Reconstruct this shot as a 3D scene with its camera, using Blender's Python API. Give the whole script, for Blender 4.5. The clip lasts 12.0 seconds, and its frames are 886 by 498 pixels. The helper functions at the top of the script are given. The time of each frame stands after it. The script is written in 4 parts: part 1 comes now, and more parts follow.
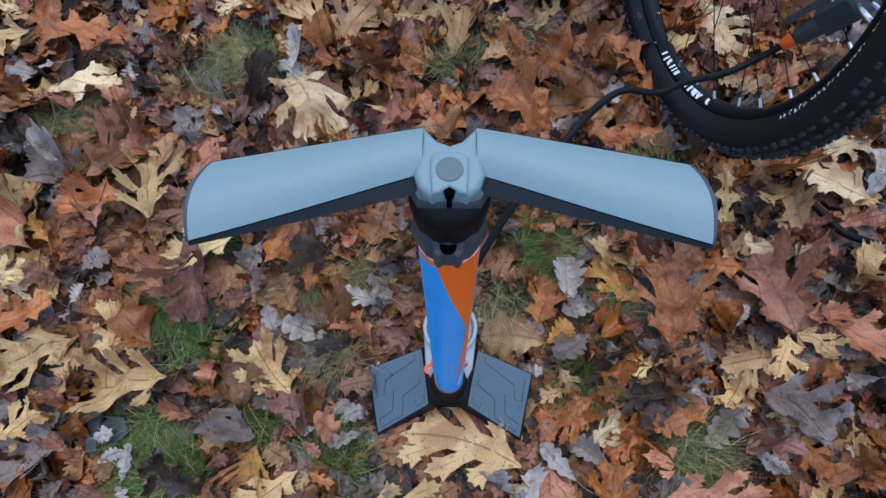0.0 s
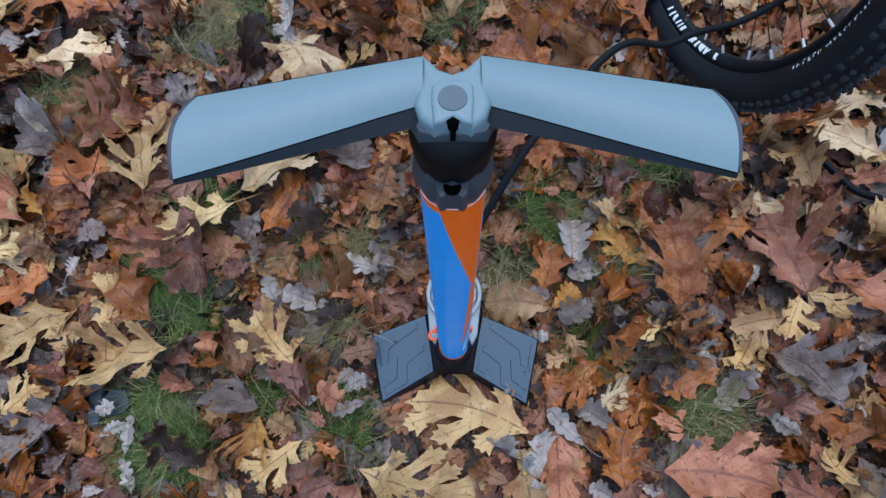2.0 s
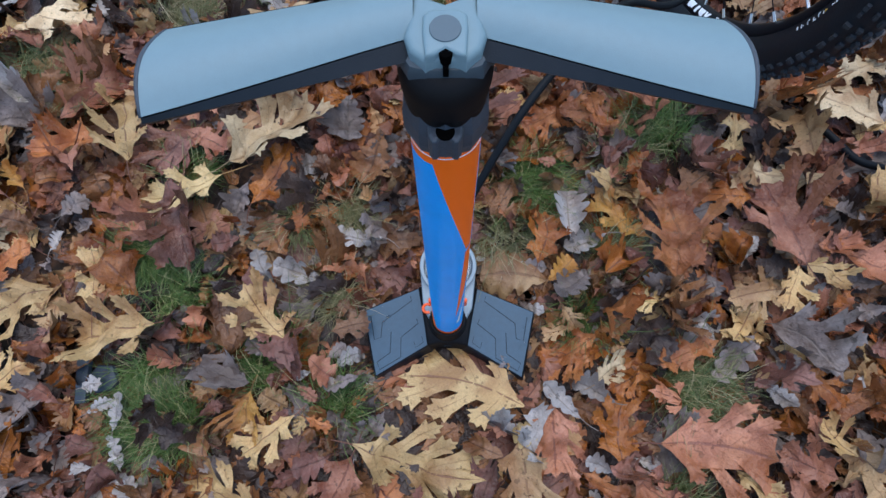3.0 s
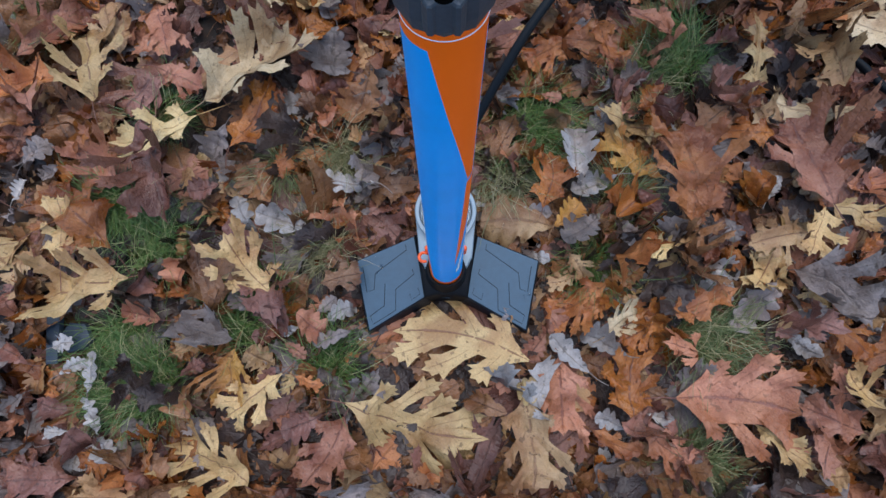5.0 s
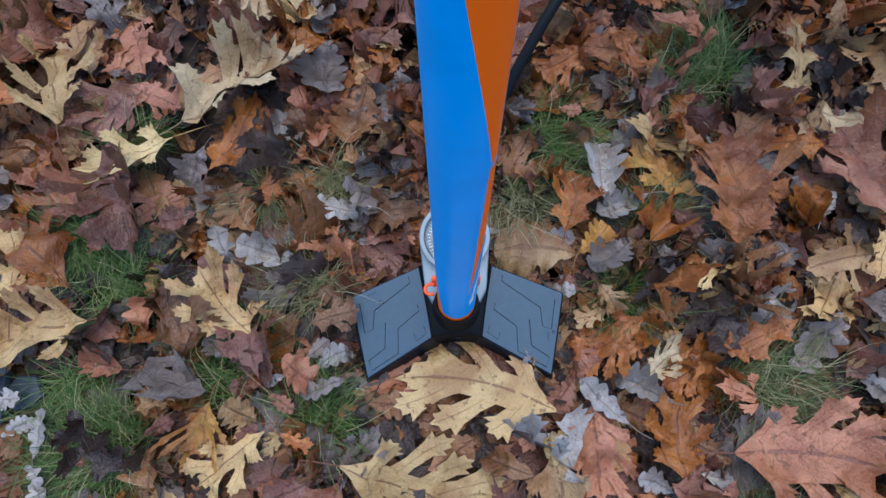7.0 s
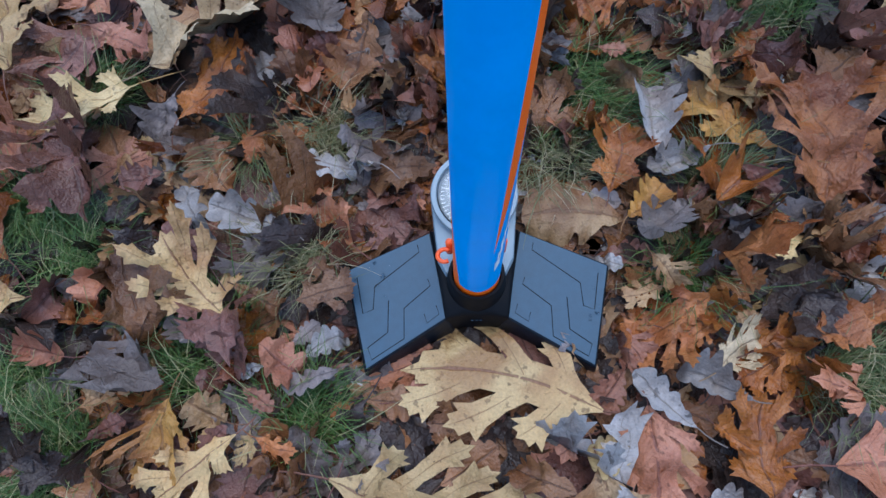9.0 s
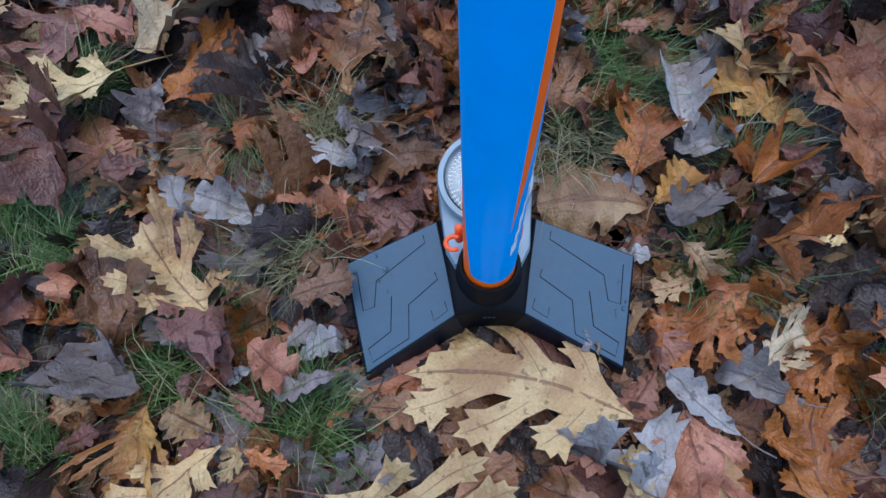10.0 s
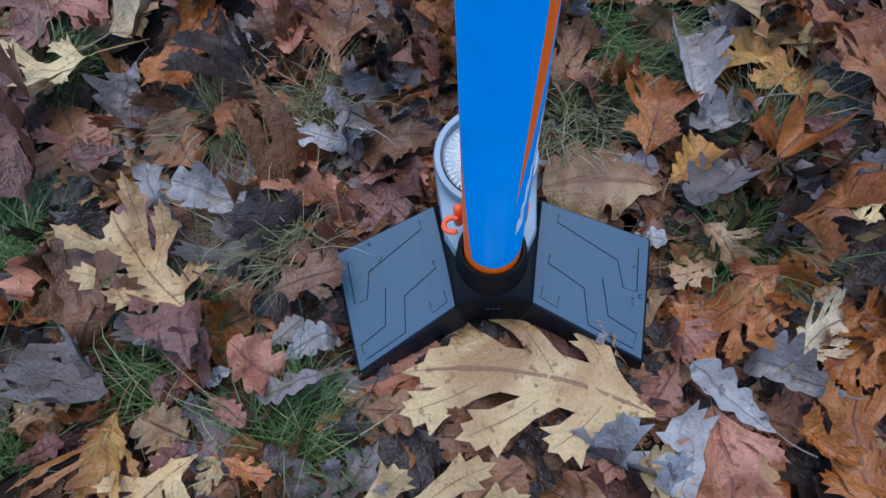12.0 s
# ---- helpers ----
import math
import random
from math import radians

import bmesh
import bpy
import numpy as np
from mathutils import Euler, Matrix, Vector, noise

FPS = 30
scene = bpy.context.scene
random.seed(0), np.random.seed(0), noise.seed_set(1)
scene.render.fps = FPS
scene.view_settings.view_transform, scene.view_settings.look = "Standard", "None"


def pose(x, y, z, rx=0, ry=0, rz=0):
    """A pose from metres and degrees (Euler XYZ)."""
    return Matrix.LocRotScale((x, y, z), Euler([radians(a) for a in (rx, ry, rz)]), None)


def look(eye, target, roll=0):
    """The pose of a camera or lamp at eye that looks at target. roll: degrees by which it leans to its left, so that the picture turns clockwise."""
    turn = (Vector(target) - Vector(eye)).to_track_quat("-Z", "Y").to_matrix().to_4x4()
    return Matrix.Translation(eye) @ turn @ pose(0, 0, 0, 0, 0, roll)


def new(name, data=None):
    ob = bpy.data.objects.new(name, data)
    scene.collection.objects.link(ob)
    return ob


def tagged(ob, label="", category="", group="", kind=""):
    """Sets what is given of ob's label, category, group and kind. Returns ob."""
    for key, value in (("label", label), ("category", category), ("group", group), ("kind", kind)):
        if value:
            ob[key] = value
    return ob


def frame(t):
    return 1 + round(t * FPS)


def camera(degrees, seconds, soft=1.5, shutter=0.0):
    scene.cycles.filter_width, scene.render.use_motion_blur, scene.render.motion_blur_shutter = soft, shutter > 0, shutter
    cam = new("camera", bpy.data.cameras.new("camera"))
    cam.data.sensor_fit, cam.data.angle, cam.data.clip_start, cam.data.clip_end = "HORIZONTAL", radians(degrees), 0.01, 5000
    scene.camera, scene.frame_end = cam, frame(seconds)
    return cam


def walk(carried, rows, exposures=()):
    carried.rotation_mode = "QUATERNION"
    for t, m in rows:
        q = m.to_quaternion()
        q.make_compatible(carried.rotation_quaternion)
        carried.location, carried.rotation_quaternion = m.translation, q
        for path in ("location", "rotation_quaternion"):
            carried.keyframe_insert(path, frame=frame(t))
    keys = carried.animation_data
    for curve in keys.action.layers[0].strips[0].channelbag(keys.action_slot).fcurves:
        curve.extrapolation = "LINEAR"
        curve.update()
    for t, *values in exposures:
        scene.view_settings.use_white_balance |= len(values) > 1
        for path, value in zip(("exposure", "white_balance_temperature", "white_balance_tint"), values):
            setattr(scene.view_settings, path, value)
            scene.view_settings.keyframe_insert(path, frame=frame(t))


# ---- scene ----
import itertools

cam = camera(71.8, 12.0)
PATH = [
    (0, (0.035, 0.116, 0.91), (-0.002, 0.743, -0.989), -6.3),
    (0.5, (0.035, 0.114, 0.908), (-0.005, 0.734, -0.994), -7.0),
    (1, (0.033, 0.112, 0.903), (-0.01, 0.729, -0.998), -7.4),
    (1.5, (0.033, 0.108, 0.895), (-0.018, 0.695, -1.016), -8.6),
    (2, (0.032, 0.104, 0.886), (-0.014, 0.664, -1.034), -8.6),
    (2.5, (0.031, 0.099, 0.874), (-0.01, 0.626, -1.055), -8.7),
    (3, (0.031, 0.094, 0.863), (0.0, 0.6, -1.072), -7.7),
    (3.5, (0.031, 0.087, 0.848), (0.002, 0.554, -1.097), -7.8),
    (5.5, (0.025, 0.093, 0.772), (0.0, 0.47, -1.192), -9.0),
    (6, (0.023, 0.098, 0.747), (0.009, 0.491, -1.214), -7.7),
    (6.5, (0.018, 0.092, 0.719), (0.006, 0.573, -1.222), -7.4),
    (8.5, (0.006, 0.079, 0.583), (-0.025, 0.693, -1.32), -8.5),
    (9, (0.003, 0.073, 0.551), (-0.041, 0.691, -1.351), -9.8),
    (9.5, (-0.002, 0.066, 0.521), (-0.052, 0.732, -1.365), -10.5),
    (10, (-0.004, 0.065, 0.494), (-0.055, 0.752, -1.384), -10.4),
    (10.5, (-0.004, 0.056, 0.471), (-0.06, 0.78, -1.392), -10.7),
    (11, (-0.008, 0.06, 0.46), (-0.056, 0.787, -1.402), -10.3),
    (11.5, (-0.007, 0.059, 0.449), (-0.054, 0.792, -1.411), -10.8),
    (12, (-0.006, 0.058, 0.447), (-0.053, 0.796, -1.411), -10.8),
]
walk(cam, [(t, look(eye, target, roll)) for t, eye, target, roll in PATH],
     [(0.0, 0.985, 6130, 6), (3.7, 0.955, 6080, 7), (6.5, 0.965, 6000, 6), (8.5, 0.94, 5500, 6), (12.0, 0.89, 5400, 7)])

# world and light: an overcast sky under open trees
world = bpy.data.worlds.new("overcast_sky")
scene.world = world
world.use_nodes = True
sky = world.node_tree.nodes.new("ShaderNodeTexSky")
sky.sky_type, sky.sun_disc = "NISHITA", False
sky.sun_elevation, sky.sun_rotation = radians(78), radians(20)
world.node_tree.links.new(sky.outputs[0], world.node_tree.nodes["Background"].inputs[0])
world.node_tree.nodes["Background"].inputs[1].default_value = 0.16
sun = new("sun", bpy.data.lights.new("sun", "SUN"))
sun.data.energy, sun.data.angle, sun.data.color = 0.9, radians(60), (1.0, 0.94, 0.86)
sun.matrix_world = look((0.15, 0.72, 2.0), (0, 0.3, 0))


# ---- materials ----
def mat(name, color, rough=0.5, metal=0.0, grain=0.0, grain_scale=200.0, bump=0.0, spec=0.5, coat=0.0):
    """A surface with colour grain at two scales and fine relief."""
    m = bpy.data.materials.new(name)
    m.use_nodes = True
    nt = m.node_tree
    b = nt.nodes["Principled BSDF"]
    b.inputs["Roughness"].default_value, b.inputs["Metallic"].default_value = rough, metal
    b.inputs["Specular IOR Level"].default_value, b.inputs["Coat Weight"].default_value = spec, coat
    co = nt.nodes.new("ShaderNodeTexCoord")
    n1, n2 = nt.nodes.new("ShaderNodeTexNoise"), nt.nodes.new("ShaderNodeTexNoise")
    n1.inputs["Scale"].default_value, n2.inputs["Scale"].default_value = grain_scale, grain_scale / 12
    n1.inputs["Detail"].default_value = 4
    for n in (n1, n2):
        nt.links.new(co.outputs["Object"], n.inputs["Vector"])
    add = nt.nodes.new("ShaderNodeMath")
    nt.links.new(n1.outputs["Fac"], add.inputs[0])
    nt.links.new(n2.outputs["Fac"], add.inputs[1])
    mr = nt.nodes.new("ShaderNodeMapRange")
    mr.inputs[1].default_value, mr.inputs[2].default_value = 0.6, 1.4
    mr.inputs[3].default_value, mr.inputs[4].default_value = 1 - grain, 1 + grain
    nt.links.new(add.outputs[0], mr.inputs[0])
    mul = nt.nodes.new("ShaderNodeVectorMath")
    mul.operation = "SCALE"
    mul.inputs[0].default_value = color
    nt.links.new(mr.outputs[0], mul.inputs["Scale"])
    nt.links.new(mul.outputs[0], b.inputs["Base Color"])
    rr = nt.nodes.new("ShaderNodeMapRange")
    rr.inputs[3].default_value, rr.inputs[4].default_value = max(0.02, rough - 0.08), min(1, rough + 0.08)
    nt.links.new(n2.outputs["Fac"], rr.inputs[0])
    nt.links.new(rr.outputs[0], b.inputs["Roughness"])
    if bump:
        bp = nt.nodes.new("ShaderNodeBump")
        bp.inputs["Strength"].default_value, bp.inputs["Distance"].default_value = bump, 0.0006
        nt.links.new(n1.outputs["Fac"], bp.inputs["Height"])
        nt.links.new(bp.outputs[0], b.inputs["Normal"])
    return m


class Nodes:
    """Short forms for math nodes in a material."""

    def __init__(self, m):
        self.nt = m.node_tree

    def put(self, socket, v):
        if isinstance(v, (int, float)):
            socket.default_value = v
        else:
            self.nt.links.new(v, socket)

    def math(self, op, a, b=0.0, c=0.0):
        n = self.nt.nodes.new("ShaderNodeMath")
        n.operation = op
        for i, v in enumerate((a, b, c)):
            self.put(n.inputs[i], v)
        return n.outputs[0]

    def ramp(self, v, lo, hi, a=0.0, b=1.0):
        n = self.nt.nodes.new("ShaderNodeMapRange")
        n.interpolation_type = "SMOOTHSTEP"
        self.put(n.inputs[0], v)
        for i, x in zip((1, 2, 3, 4), (lo, hi, a, b)):
            self.put(n.inputs[i], x)
        return n.outputs[0]

    def mix(self, fac, a, b):
        n = self.nt.nodes.new("ShaderNodeMix")
        n.data_type = "RGBA"
        self.put(n.inputs[0], fac)
        for s, v in ((n.inputs[6], a), (n.inputs[7], b)):
            if isinstance(v, tuple):
                s.default_value = (*v, 1)
            else:
                self.nt.links.new(v, s)
        return n.outputs[2]

    def noise(self, vec, scale, detail=3.0):
        n = self.nt.nodes.new("ShaderNodeTexNoise")
        n.inputs["Scale"].default_value, n.inputs["Detail"].default_value = scale, detail
        self.nt.links.new(vec, n.inputs["Vector"])
        return n.outputs["Fac"]


def leaf_mat(name, color, stain, vein, rough=0.5, warm=0.0):
    """A dead leaf: midrib, lobe veins and side veins, blotches, brown spots, its own shade leaf by leaf.

    u holds 8 times the leaf's number, plus 0 to 1 along the blade, 2 to 3 along a lobe, 5 on the stalk.
    """
    m = bpy.data.materials.new(name)
    m.use_nodes = True
    k = Nodes(m)
    nt = m.node_tree
    b = nt.nodes["Principled BSDF"]
    co = nt.nodes.new("ShaderNodeTexCoord")
    uv = nt.nodes.new("ShaderNodeSeparateXYZ")
    nt.links.new(co.outputs["UV"], uv.inputs[0])
    number = k.math("FLOOR", k.math("MULTIPLY_ADD", uv.outputs[0], 0.125, 0.01))
    s = k.math("MULTIPLY_ADD", number, -8.0, uv.outputs[0])
    v = k.math("ABSOLUTE", k.math("MULTIPLY_ADD", uv.outputs[1], 2.0, -1.0))
    rnd, rnd2 = k.math("FRACT", k.math("MULTIPLY", number, 0.6180339)), k.math("FRACT", k.math("MULTIPLY", number, 0.7548777))
    lobe, stalk = k.math("GREATER_THAN", s, 1.5), k.math("GREATER_THAN", s, 4.0)
    ob = co.outputs["Object"]
    coarse, fine, spots = k.noise(ob, 28, 4.0), k.noise(ob, 420, 4.0), k.noise(ob, 130, 2.0)
    big = k.noise(ob, 13, 3.0)
    c = k.mix(k.math("MULTIPLY", k.ramp(coarse, 0.40, 0.66), 0.75), color, stain)
    c = k.mix(k.math("MULTIPLY", k.ramp(spots, 0.62, 0.70), 0.7), c, tuple(x * 0.35 for x in stain))
    patch = k.ramp(k.math("MULTIPLY_ADD", rnd2, 0.14, k.math("ADD", big, -0.07)), 0.50, 0.64)
    c = k.mix(k.math("MULTIPLY", patch, 0.62), c, tuple(x * y for x, y in zip(stain, (0.62, 0.48, 0.40))))
    if warm:
        blush = k.ramp(k.math("MULTIPLY_ADD", rnd, 0.2, k.noise(ob, 9, 2.0)), 0.50, 0.74)
        c = k.mix(k.math("MULTIPLY", blush, warm), c, (0.31, 0.115, 0.03))
    # the outer lamina dries first
    dry = k.math("MULTIPLY", k.math("MULTIPLY", lobe, k.ramp(s, 2.55, 3.0)), k.ramp(coarse, 0.42, 0.6))
    c = k.mix(k.math("MULTIPLY", dry, 0.3), c, tuple(x * 0.55 for x in stain))
    side = k.math("PINGPONG", k.math("MULTIPLY_ADD", v, -0.6, k.math("MULTIPLY", s, 3.5)), 0.5)
    ribs = k.math("MULTIPLY", k.ramp(side, 0.0, 0.05, 1.0, 0.0), 0.12)
    wide = k.math("MULTIPLY_ADD", lobe, -0.06, 0.105)
    mid = k.ramp(v, k.math("MULTIPLY", wide, 0.3), wide, 1.0, 0.0)
    veins = k.math("MAXIMUM", ribs, k.math("MULTIPLY", mid, k.math("MULTIPLY_ADD", lobe, -0.25, 0.75)))
    veins = k.math("MAXIMUM", veins, stalk)
    c = k.mix(veins, c, vein)
    shade = k.math("MULTIPLY", k.math("MULTIPLY_ADD", rnd, 0.52, 0.78), k.math("MULTIPLY_ADD", fine, 0.55, 0.72))
    sc = nt.nodes.new("ShaderNodeVectorMath")
    sc.operation = "SCALE"
    nt.links.new(c, sc.inputs[0])
    nt.links.new(shade, sc.inputs["Scale"])
    nt.links.new(sc.outputs[0], b.inputs["Base Color"])
    nt.links.new(k.math("MULTIPLY_ADD", patch, -0.12, k.math("MULTIPLY_ADD", coarse, 0.3, rough - 0.12)), b.inputs["Roughness"])
    b.inputs["Specular IOR Level"].default_value = 0.42
    bp = nt.nodes.new("ShaderNodeBump")
    bp.inputs["Strength"].default_value, bp.inputs["Distance"].default_value = 0.8, 0.002
    nt.links.new(k.math("ADD", k.math("MULTIPLY", veins, -0.7), k.math("ADD", k.math("MULTIPLY", fine, 0.8), k.math("MULTIPLY", k.noise(ob, 110, 3.0), 1.6))), bp.inputs["Height"])
    nt.links.new(bp.outputs[0], b.inputs["Normal"])
    return m


# colour, stain, vein of each sort of fallen leaf
PALETTE = {
    "tan": ((0.50, 0.330, 0.142), (0.40, 0.235, 0.092), (0.17, 0.07, 0.04)),
    "tan2": ((0.40, 0.25, 0.12), (0.28, 0.15, 0.07), (0.20, 0.10, 0.05)),
    "paletan": ((0.64, 0.48, 0.285), (0.52, 0.36, 0.19), (0.30, 0.19, 0.10)),
    "yellow": ((0.57, 0.41, 0.19), (0.46, 0.31, 0.13), (0.32, 0.18, 0.06)),
    "ochre": ((0.45, 0.23, 0.05), (0.32, 0.13, 0.03), (0.28, 0.14, 0.05)),
    "orange": ((0.40, 0.148, 0.046), (0.26, 0.076, 0.022), (0.22, 0.08, 0.03)),
    "rust": ((0.32, 0.108, 0.020), (0.18, 0.050, 0.011), (0.13, 0.05, 0.03)),
    "brown": ((0.225, 0.105, 0.045), (0.13, 0.055, 0.024), (0.10, 0.05, 0.03)),
    "mauve": ((0.215, 0.093, 0.068), (0.115, 0.047, 0.033), (0.09, 0.04, 0.03)),
    "pink": ((0.39, 0.165, 0.096), (0.24, 0.080, 0.042), (0.16, 0.06, 0.04)),
    "grey": ((0.238, 0.188, 0.168), (0.115, 0.085, 0.068), (0.13, 0.10, 0.085)),
    "palegrey": ((0.385, 0.345, 0.32), (0.25, 0.21, 0.18), (0.22, 0.175, 0.145)),
    # dark also carries the shade deep in the litter as leaf colour
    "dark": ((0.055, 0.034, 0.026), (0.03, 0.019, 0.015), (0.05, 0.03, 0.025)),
}
WET = {"rust": 0.26, "brown": 0.26, "mauve": 0.30, "pink": 0.34, "orange": 0.30, "dark": 0.30, "ochre": 0.38}
WARM = {"tan2": 0.4, "ochre": 0.4, "pink": 0.35, "brown": 0.3, "mauve": 0.15}
LEAF = {n: leaf_mat("leaf_" + n, *c, rough=WET.get(n, 0.42), warm=WARM.get(n, 0.0)) for n, c in PALETTE.items()}

soil = mat("leaf_mould", (0.016, 0.011, 0.008), 0.9, grain=0.6, grain_scale=160, bump=1.0)


def litter_ground(m):
    """Old leaves trodden into the mould, cell by cell."""
    k = Nodes(m)
    co = m.node_tree.nodes.new("ShaderNodeTexCoord").outputs["Object"]
    vo = m.node_tree.nodes.new("ShaderNodeTexVoronoi")
    vo.inputs["Scale"].default_value = 16.0
    m.node_tree.links.new(co, vo.inputs["Vector"])
    se = m.node_tree.nodes.new("ShaderNodeSeparateColor")
    m.node_tree.links.new(vo.outputs["Color"], se.inputs[0])
    c = k.mix(k.ramp(se.outputs[0], 0.3, 0.9), (0.014, 0.010, 0.008), (0.075, 0.036, 0.018))
    c = k.mix(k.math("MULTIPLY", k.ramp(se.outputs[1], 0.8, 0.9), 0.6), c, (0.10, 0.075, 0.055))
    c = k.mix(k.ramp(k.noise(co, 60, 4.0), 0.35, 0.65), c, (0.012, 0.009, 0.007))
    # past the leaves that lie near, the litter goes on as flat leaf-sized patches
    ln = m.node_tree.nodes.new("ShaderNodeVectorMath")
    ln.operation = "DISTANCE"
    ln.inputs[1].default_value = (0.02, 0.45, 0.0)
    m.node_tree.links.new(co, ln.inputs[0])
    old = k.mix(se.outputs[2], (0.022, 0.012, 0.009), (0.13, 0.052, 0.022))
    old = k.mix(k.ramp(se.outputs[1], 0.75, 0.85), old, (0.13, 0.09, 0.055))
    old = k.mix(k.ramp(k.noise(co, 40, 3.0), 0.45, 0.7), old, (0.014, 0.010, 0.008))
    c = k.mix(k.ramp(ln.outputs[1], 0.95, 1.4), c, old)
    m.node_tree.links.new(c, m.node_tree.nodes["Principled BSDF"].inputs["Base Color"])


litter_ground(soil)
grip_grey = mat("grey_grip", (0.158, 0.236, 0.262), 0.52, grain=0.05, grain_scale=2500, bump=0.15)
plastic = mat("charcoal_plastic", (0.045, 0.05, 0.056), 0.5, grain=0.15, grain_scale=1800, bump=0.25)
plastic_top = mat("tread_plate_plastic", (0.047, 0.088, 0.124), 0.5, grain=0.12, grain_scale=1500, bump=0.3)
# charcoal with the shade of undersides and plate sides in its colour
charcoal_shaded = mat("shaded_charcoal_plastic", (0.007, 0.011, 0.016), 0.5, spec=0.25, grain=0.15, grain_scale=1800, bump=0.25)
charcoal_mid = mat("slate_charcoal_plastic", (0.022, 0.029, 0.037), 0.5, spec=0.35, grain=0.15, grain_scale=1800, bump=0.25)
black = mat("black_plastic", (0.005, 0.005, 0.006), 0.6, grain=0.2, grain_scale=900, spec=0.15)
# near-black for the shade in the plates' engraved lines
groove_shade = mat("groove_shade_dark", (0.006, 0.006, 0.007), 0.7, spec=0.2)
facet_grey = mat("slate_grey_plastic", (0.032, 0.050, 0.064), 0.5, grain=0.08, grain_scale=1800, bump=0.2)
disc_grey = mat("grey_disc", (0.075, 0.108, 0.128), 0.55, grain=0.06, grain_scale=2000)
gauge_grey = mat("silver_grey_plastic", (0.27, 0.325, 0.35), 0.42, grain=0.05, grain_scale=900)
dial_white = mat("dial_face", (0.12, 0.145, 0.17), 0.25, metal=0.5, grain=0.04)
orange_plastic = mat("orange_plastic", (0.92, 0.12, 0.02), 0.4, grain=0.06)
rubber = mat("rubber", (0.005, 0.008, 0.012), 0.45, spec=0.3, grain=0.25, grain_scale=600, bump=0.4)
knob_rubber = mat("worn_rubber", (0.015, 0.018, 0.023), 0.75, grain=0.4, grain_scale=500, bump=0.5)
hose_rubber = mat("hose_rubber", (0.004, 0.0055, 0.0075), 0.5, spec=0.15, grain=0.2, grain_scale=900, bump=0.3)
rim_black = mat("black_anodised", (0.004, 0.006, 0.009), 0.4, grain=0.15, spec=0.14)
# unlit black that stands for the shade inside uncut holes
hollow_shade = mat("hollow_shade_black", (0.002, 0.002, 0.002), 1.0, spec=0.0)
steel = mat("steel", (0.6, 0.6, 0.62), 0.3, metal=1.0, grain=0.1)
white_ink = mat("white_print", (0.75, 0.76, 0.78), 0.5, grain=0.1, grain_scale=900)
yellow_ink = mat("yellow_print", (0.7, 0.42, 0.08), 0.5, grain=0.1, grain_scale=900)
slate = mat("slate_blue_plastic", (0.036, 0.048, 0.064), 0.55, grain=0.25, grain_scale=400, bump=0.3)


def clear_mat(name, rough, color=(1, 1, 1)):
    m = bpy.data.materials.new(name)
    m.use_nodes = True
    b = m.node_tree.nodes["Principled BSDF"]
    b.inputs["Transmission Weight"].default_value, b.inputs["Roughness"].default_value = 1.0, rough
    b.inputs["Base Color"].default_value, b.inputs["IOR"].default_value = (*color, 1), 1.45
    return m


lens_clear, water_clear = clear_mat("gauge_lens", 0.02), clear_mat("water", 0.0)


def barrel_mat():
    """Blue lacquer with orange wedges that wrap round the tube."""
    m = mat("blue_orange_lacquer", (0.02, 0.2, 0.75), 0.38, spec=0.35)
    k = Nodes(m)
    nt = m.node_tree
    b = nt.nodes["Principled BSDF"]
    co = nt.nodes.new("ShaderNodeTexCoord")
    p = nt.nodes.new("ShaderNodeSeparateXYZ")
    nt.links.new(co.outputs["Object"], p.inputs[0])
    z = p.outputs[2]
    ang = k.math("MULTIPLY", k.math("ARCTAN2", p.outputs[0], k.math("MULTIPLY", p.outputs[1], -1.0)), 180 / math.pi)

    def above(x, y):
        return k.math("GREATER_THAN", x, y)

    def both(x, y):
        return k.math("MULTIPLY", x, y)

    def line(z0, a0, z1, a1):
        """The angle of a straight edge at the height z."""
        t = (a1 - a0) / (z1 - z0)
        return k.math("MULTIPLY_ADD", z, t, a0 - z0 * t)

    # past 74 degrees blue cuts the wedge: an edge reflection painted as colour
    wedge = both(above(ang, line(0.556, -22, 0.395, 50)), both(above(74, ang), above(z, 0.39)))
    stripe = both(both(above(ang, line(0.385, 50, 0.15, 29)), above(line(0.385, 100, 0.15, 30), ang)), both(above(0.385, z), above(88, ang)))
    rim = above(k.math("MULTIPLY_ADD", k.math("ABSOLUTE", ang), 0.00006, 0.0655), z)
    left = both(above(line(0.21, -86, 0.06, -46), ang), both(above(0.21, z), above(ang, -150)))
    top = above(z, 0.556)
    fac = k.math("MAXIMUM", k.math("MAXIMUM", wedge, stripe), k.math("MAXIMUM", k.math("MAXIMUM", rim, left), top))
    n = k.noise(co.outputs["Object"], 35)
    blue = k.mix(k.ramp(n, 0.35, 0.65), (0.003, 0.32, 0.84), (0.004, 0.345, 0.90))
    nt.links.new(k.mix(fac, blue, (1.0, 0.145, 0.002)), b.inputs["Base Color"])
    return m


lacquer = barrel_mat()


# ---- mesh helpers ----
def part(name, bm, material, parent=None, label="", smooth=False, m=None):
    """Links a bmesh as one mesh object under a thing or a part."""
    me = bpy.data.meshes.new(name)
    bm.to_mesh(me)
    bm.free()
    me.materials.append(material)
    if smooth:
        me.polygons.foreach_set("use_smooth", [True] * len(me.polygons))
    ob = new(name, me)
    if parent is not None:
        ob.parent = parent
    if m is not None:
        ob.matrix_local = m
    if label:
        ob["label"] = label
    return ob


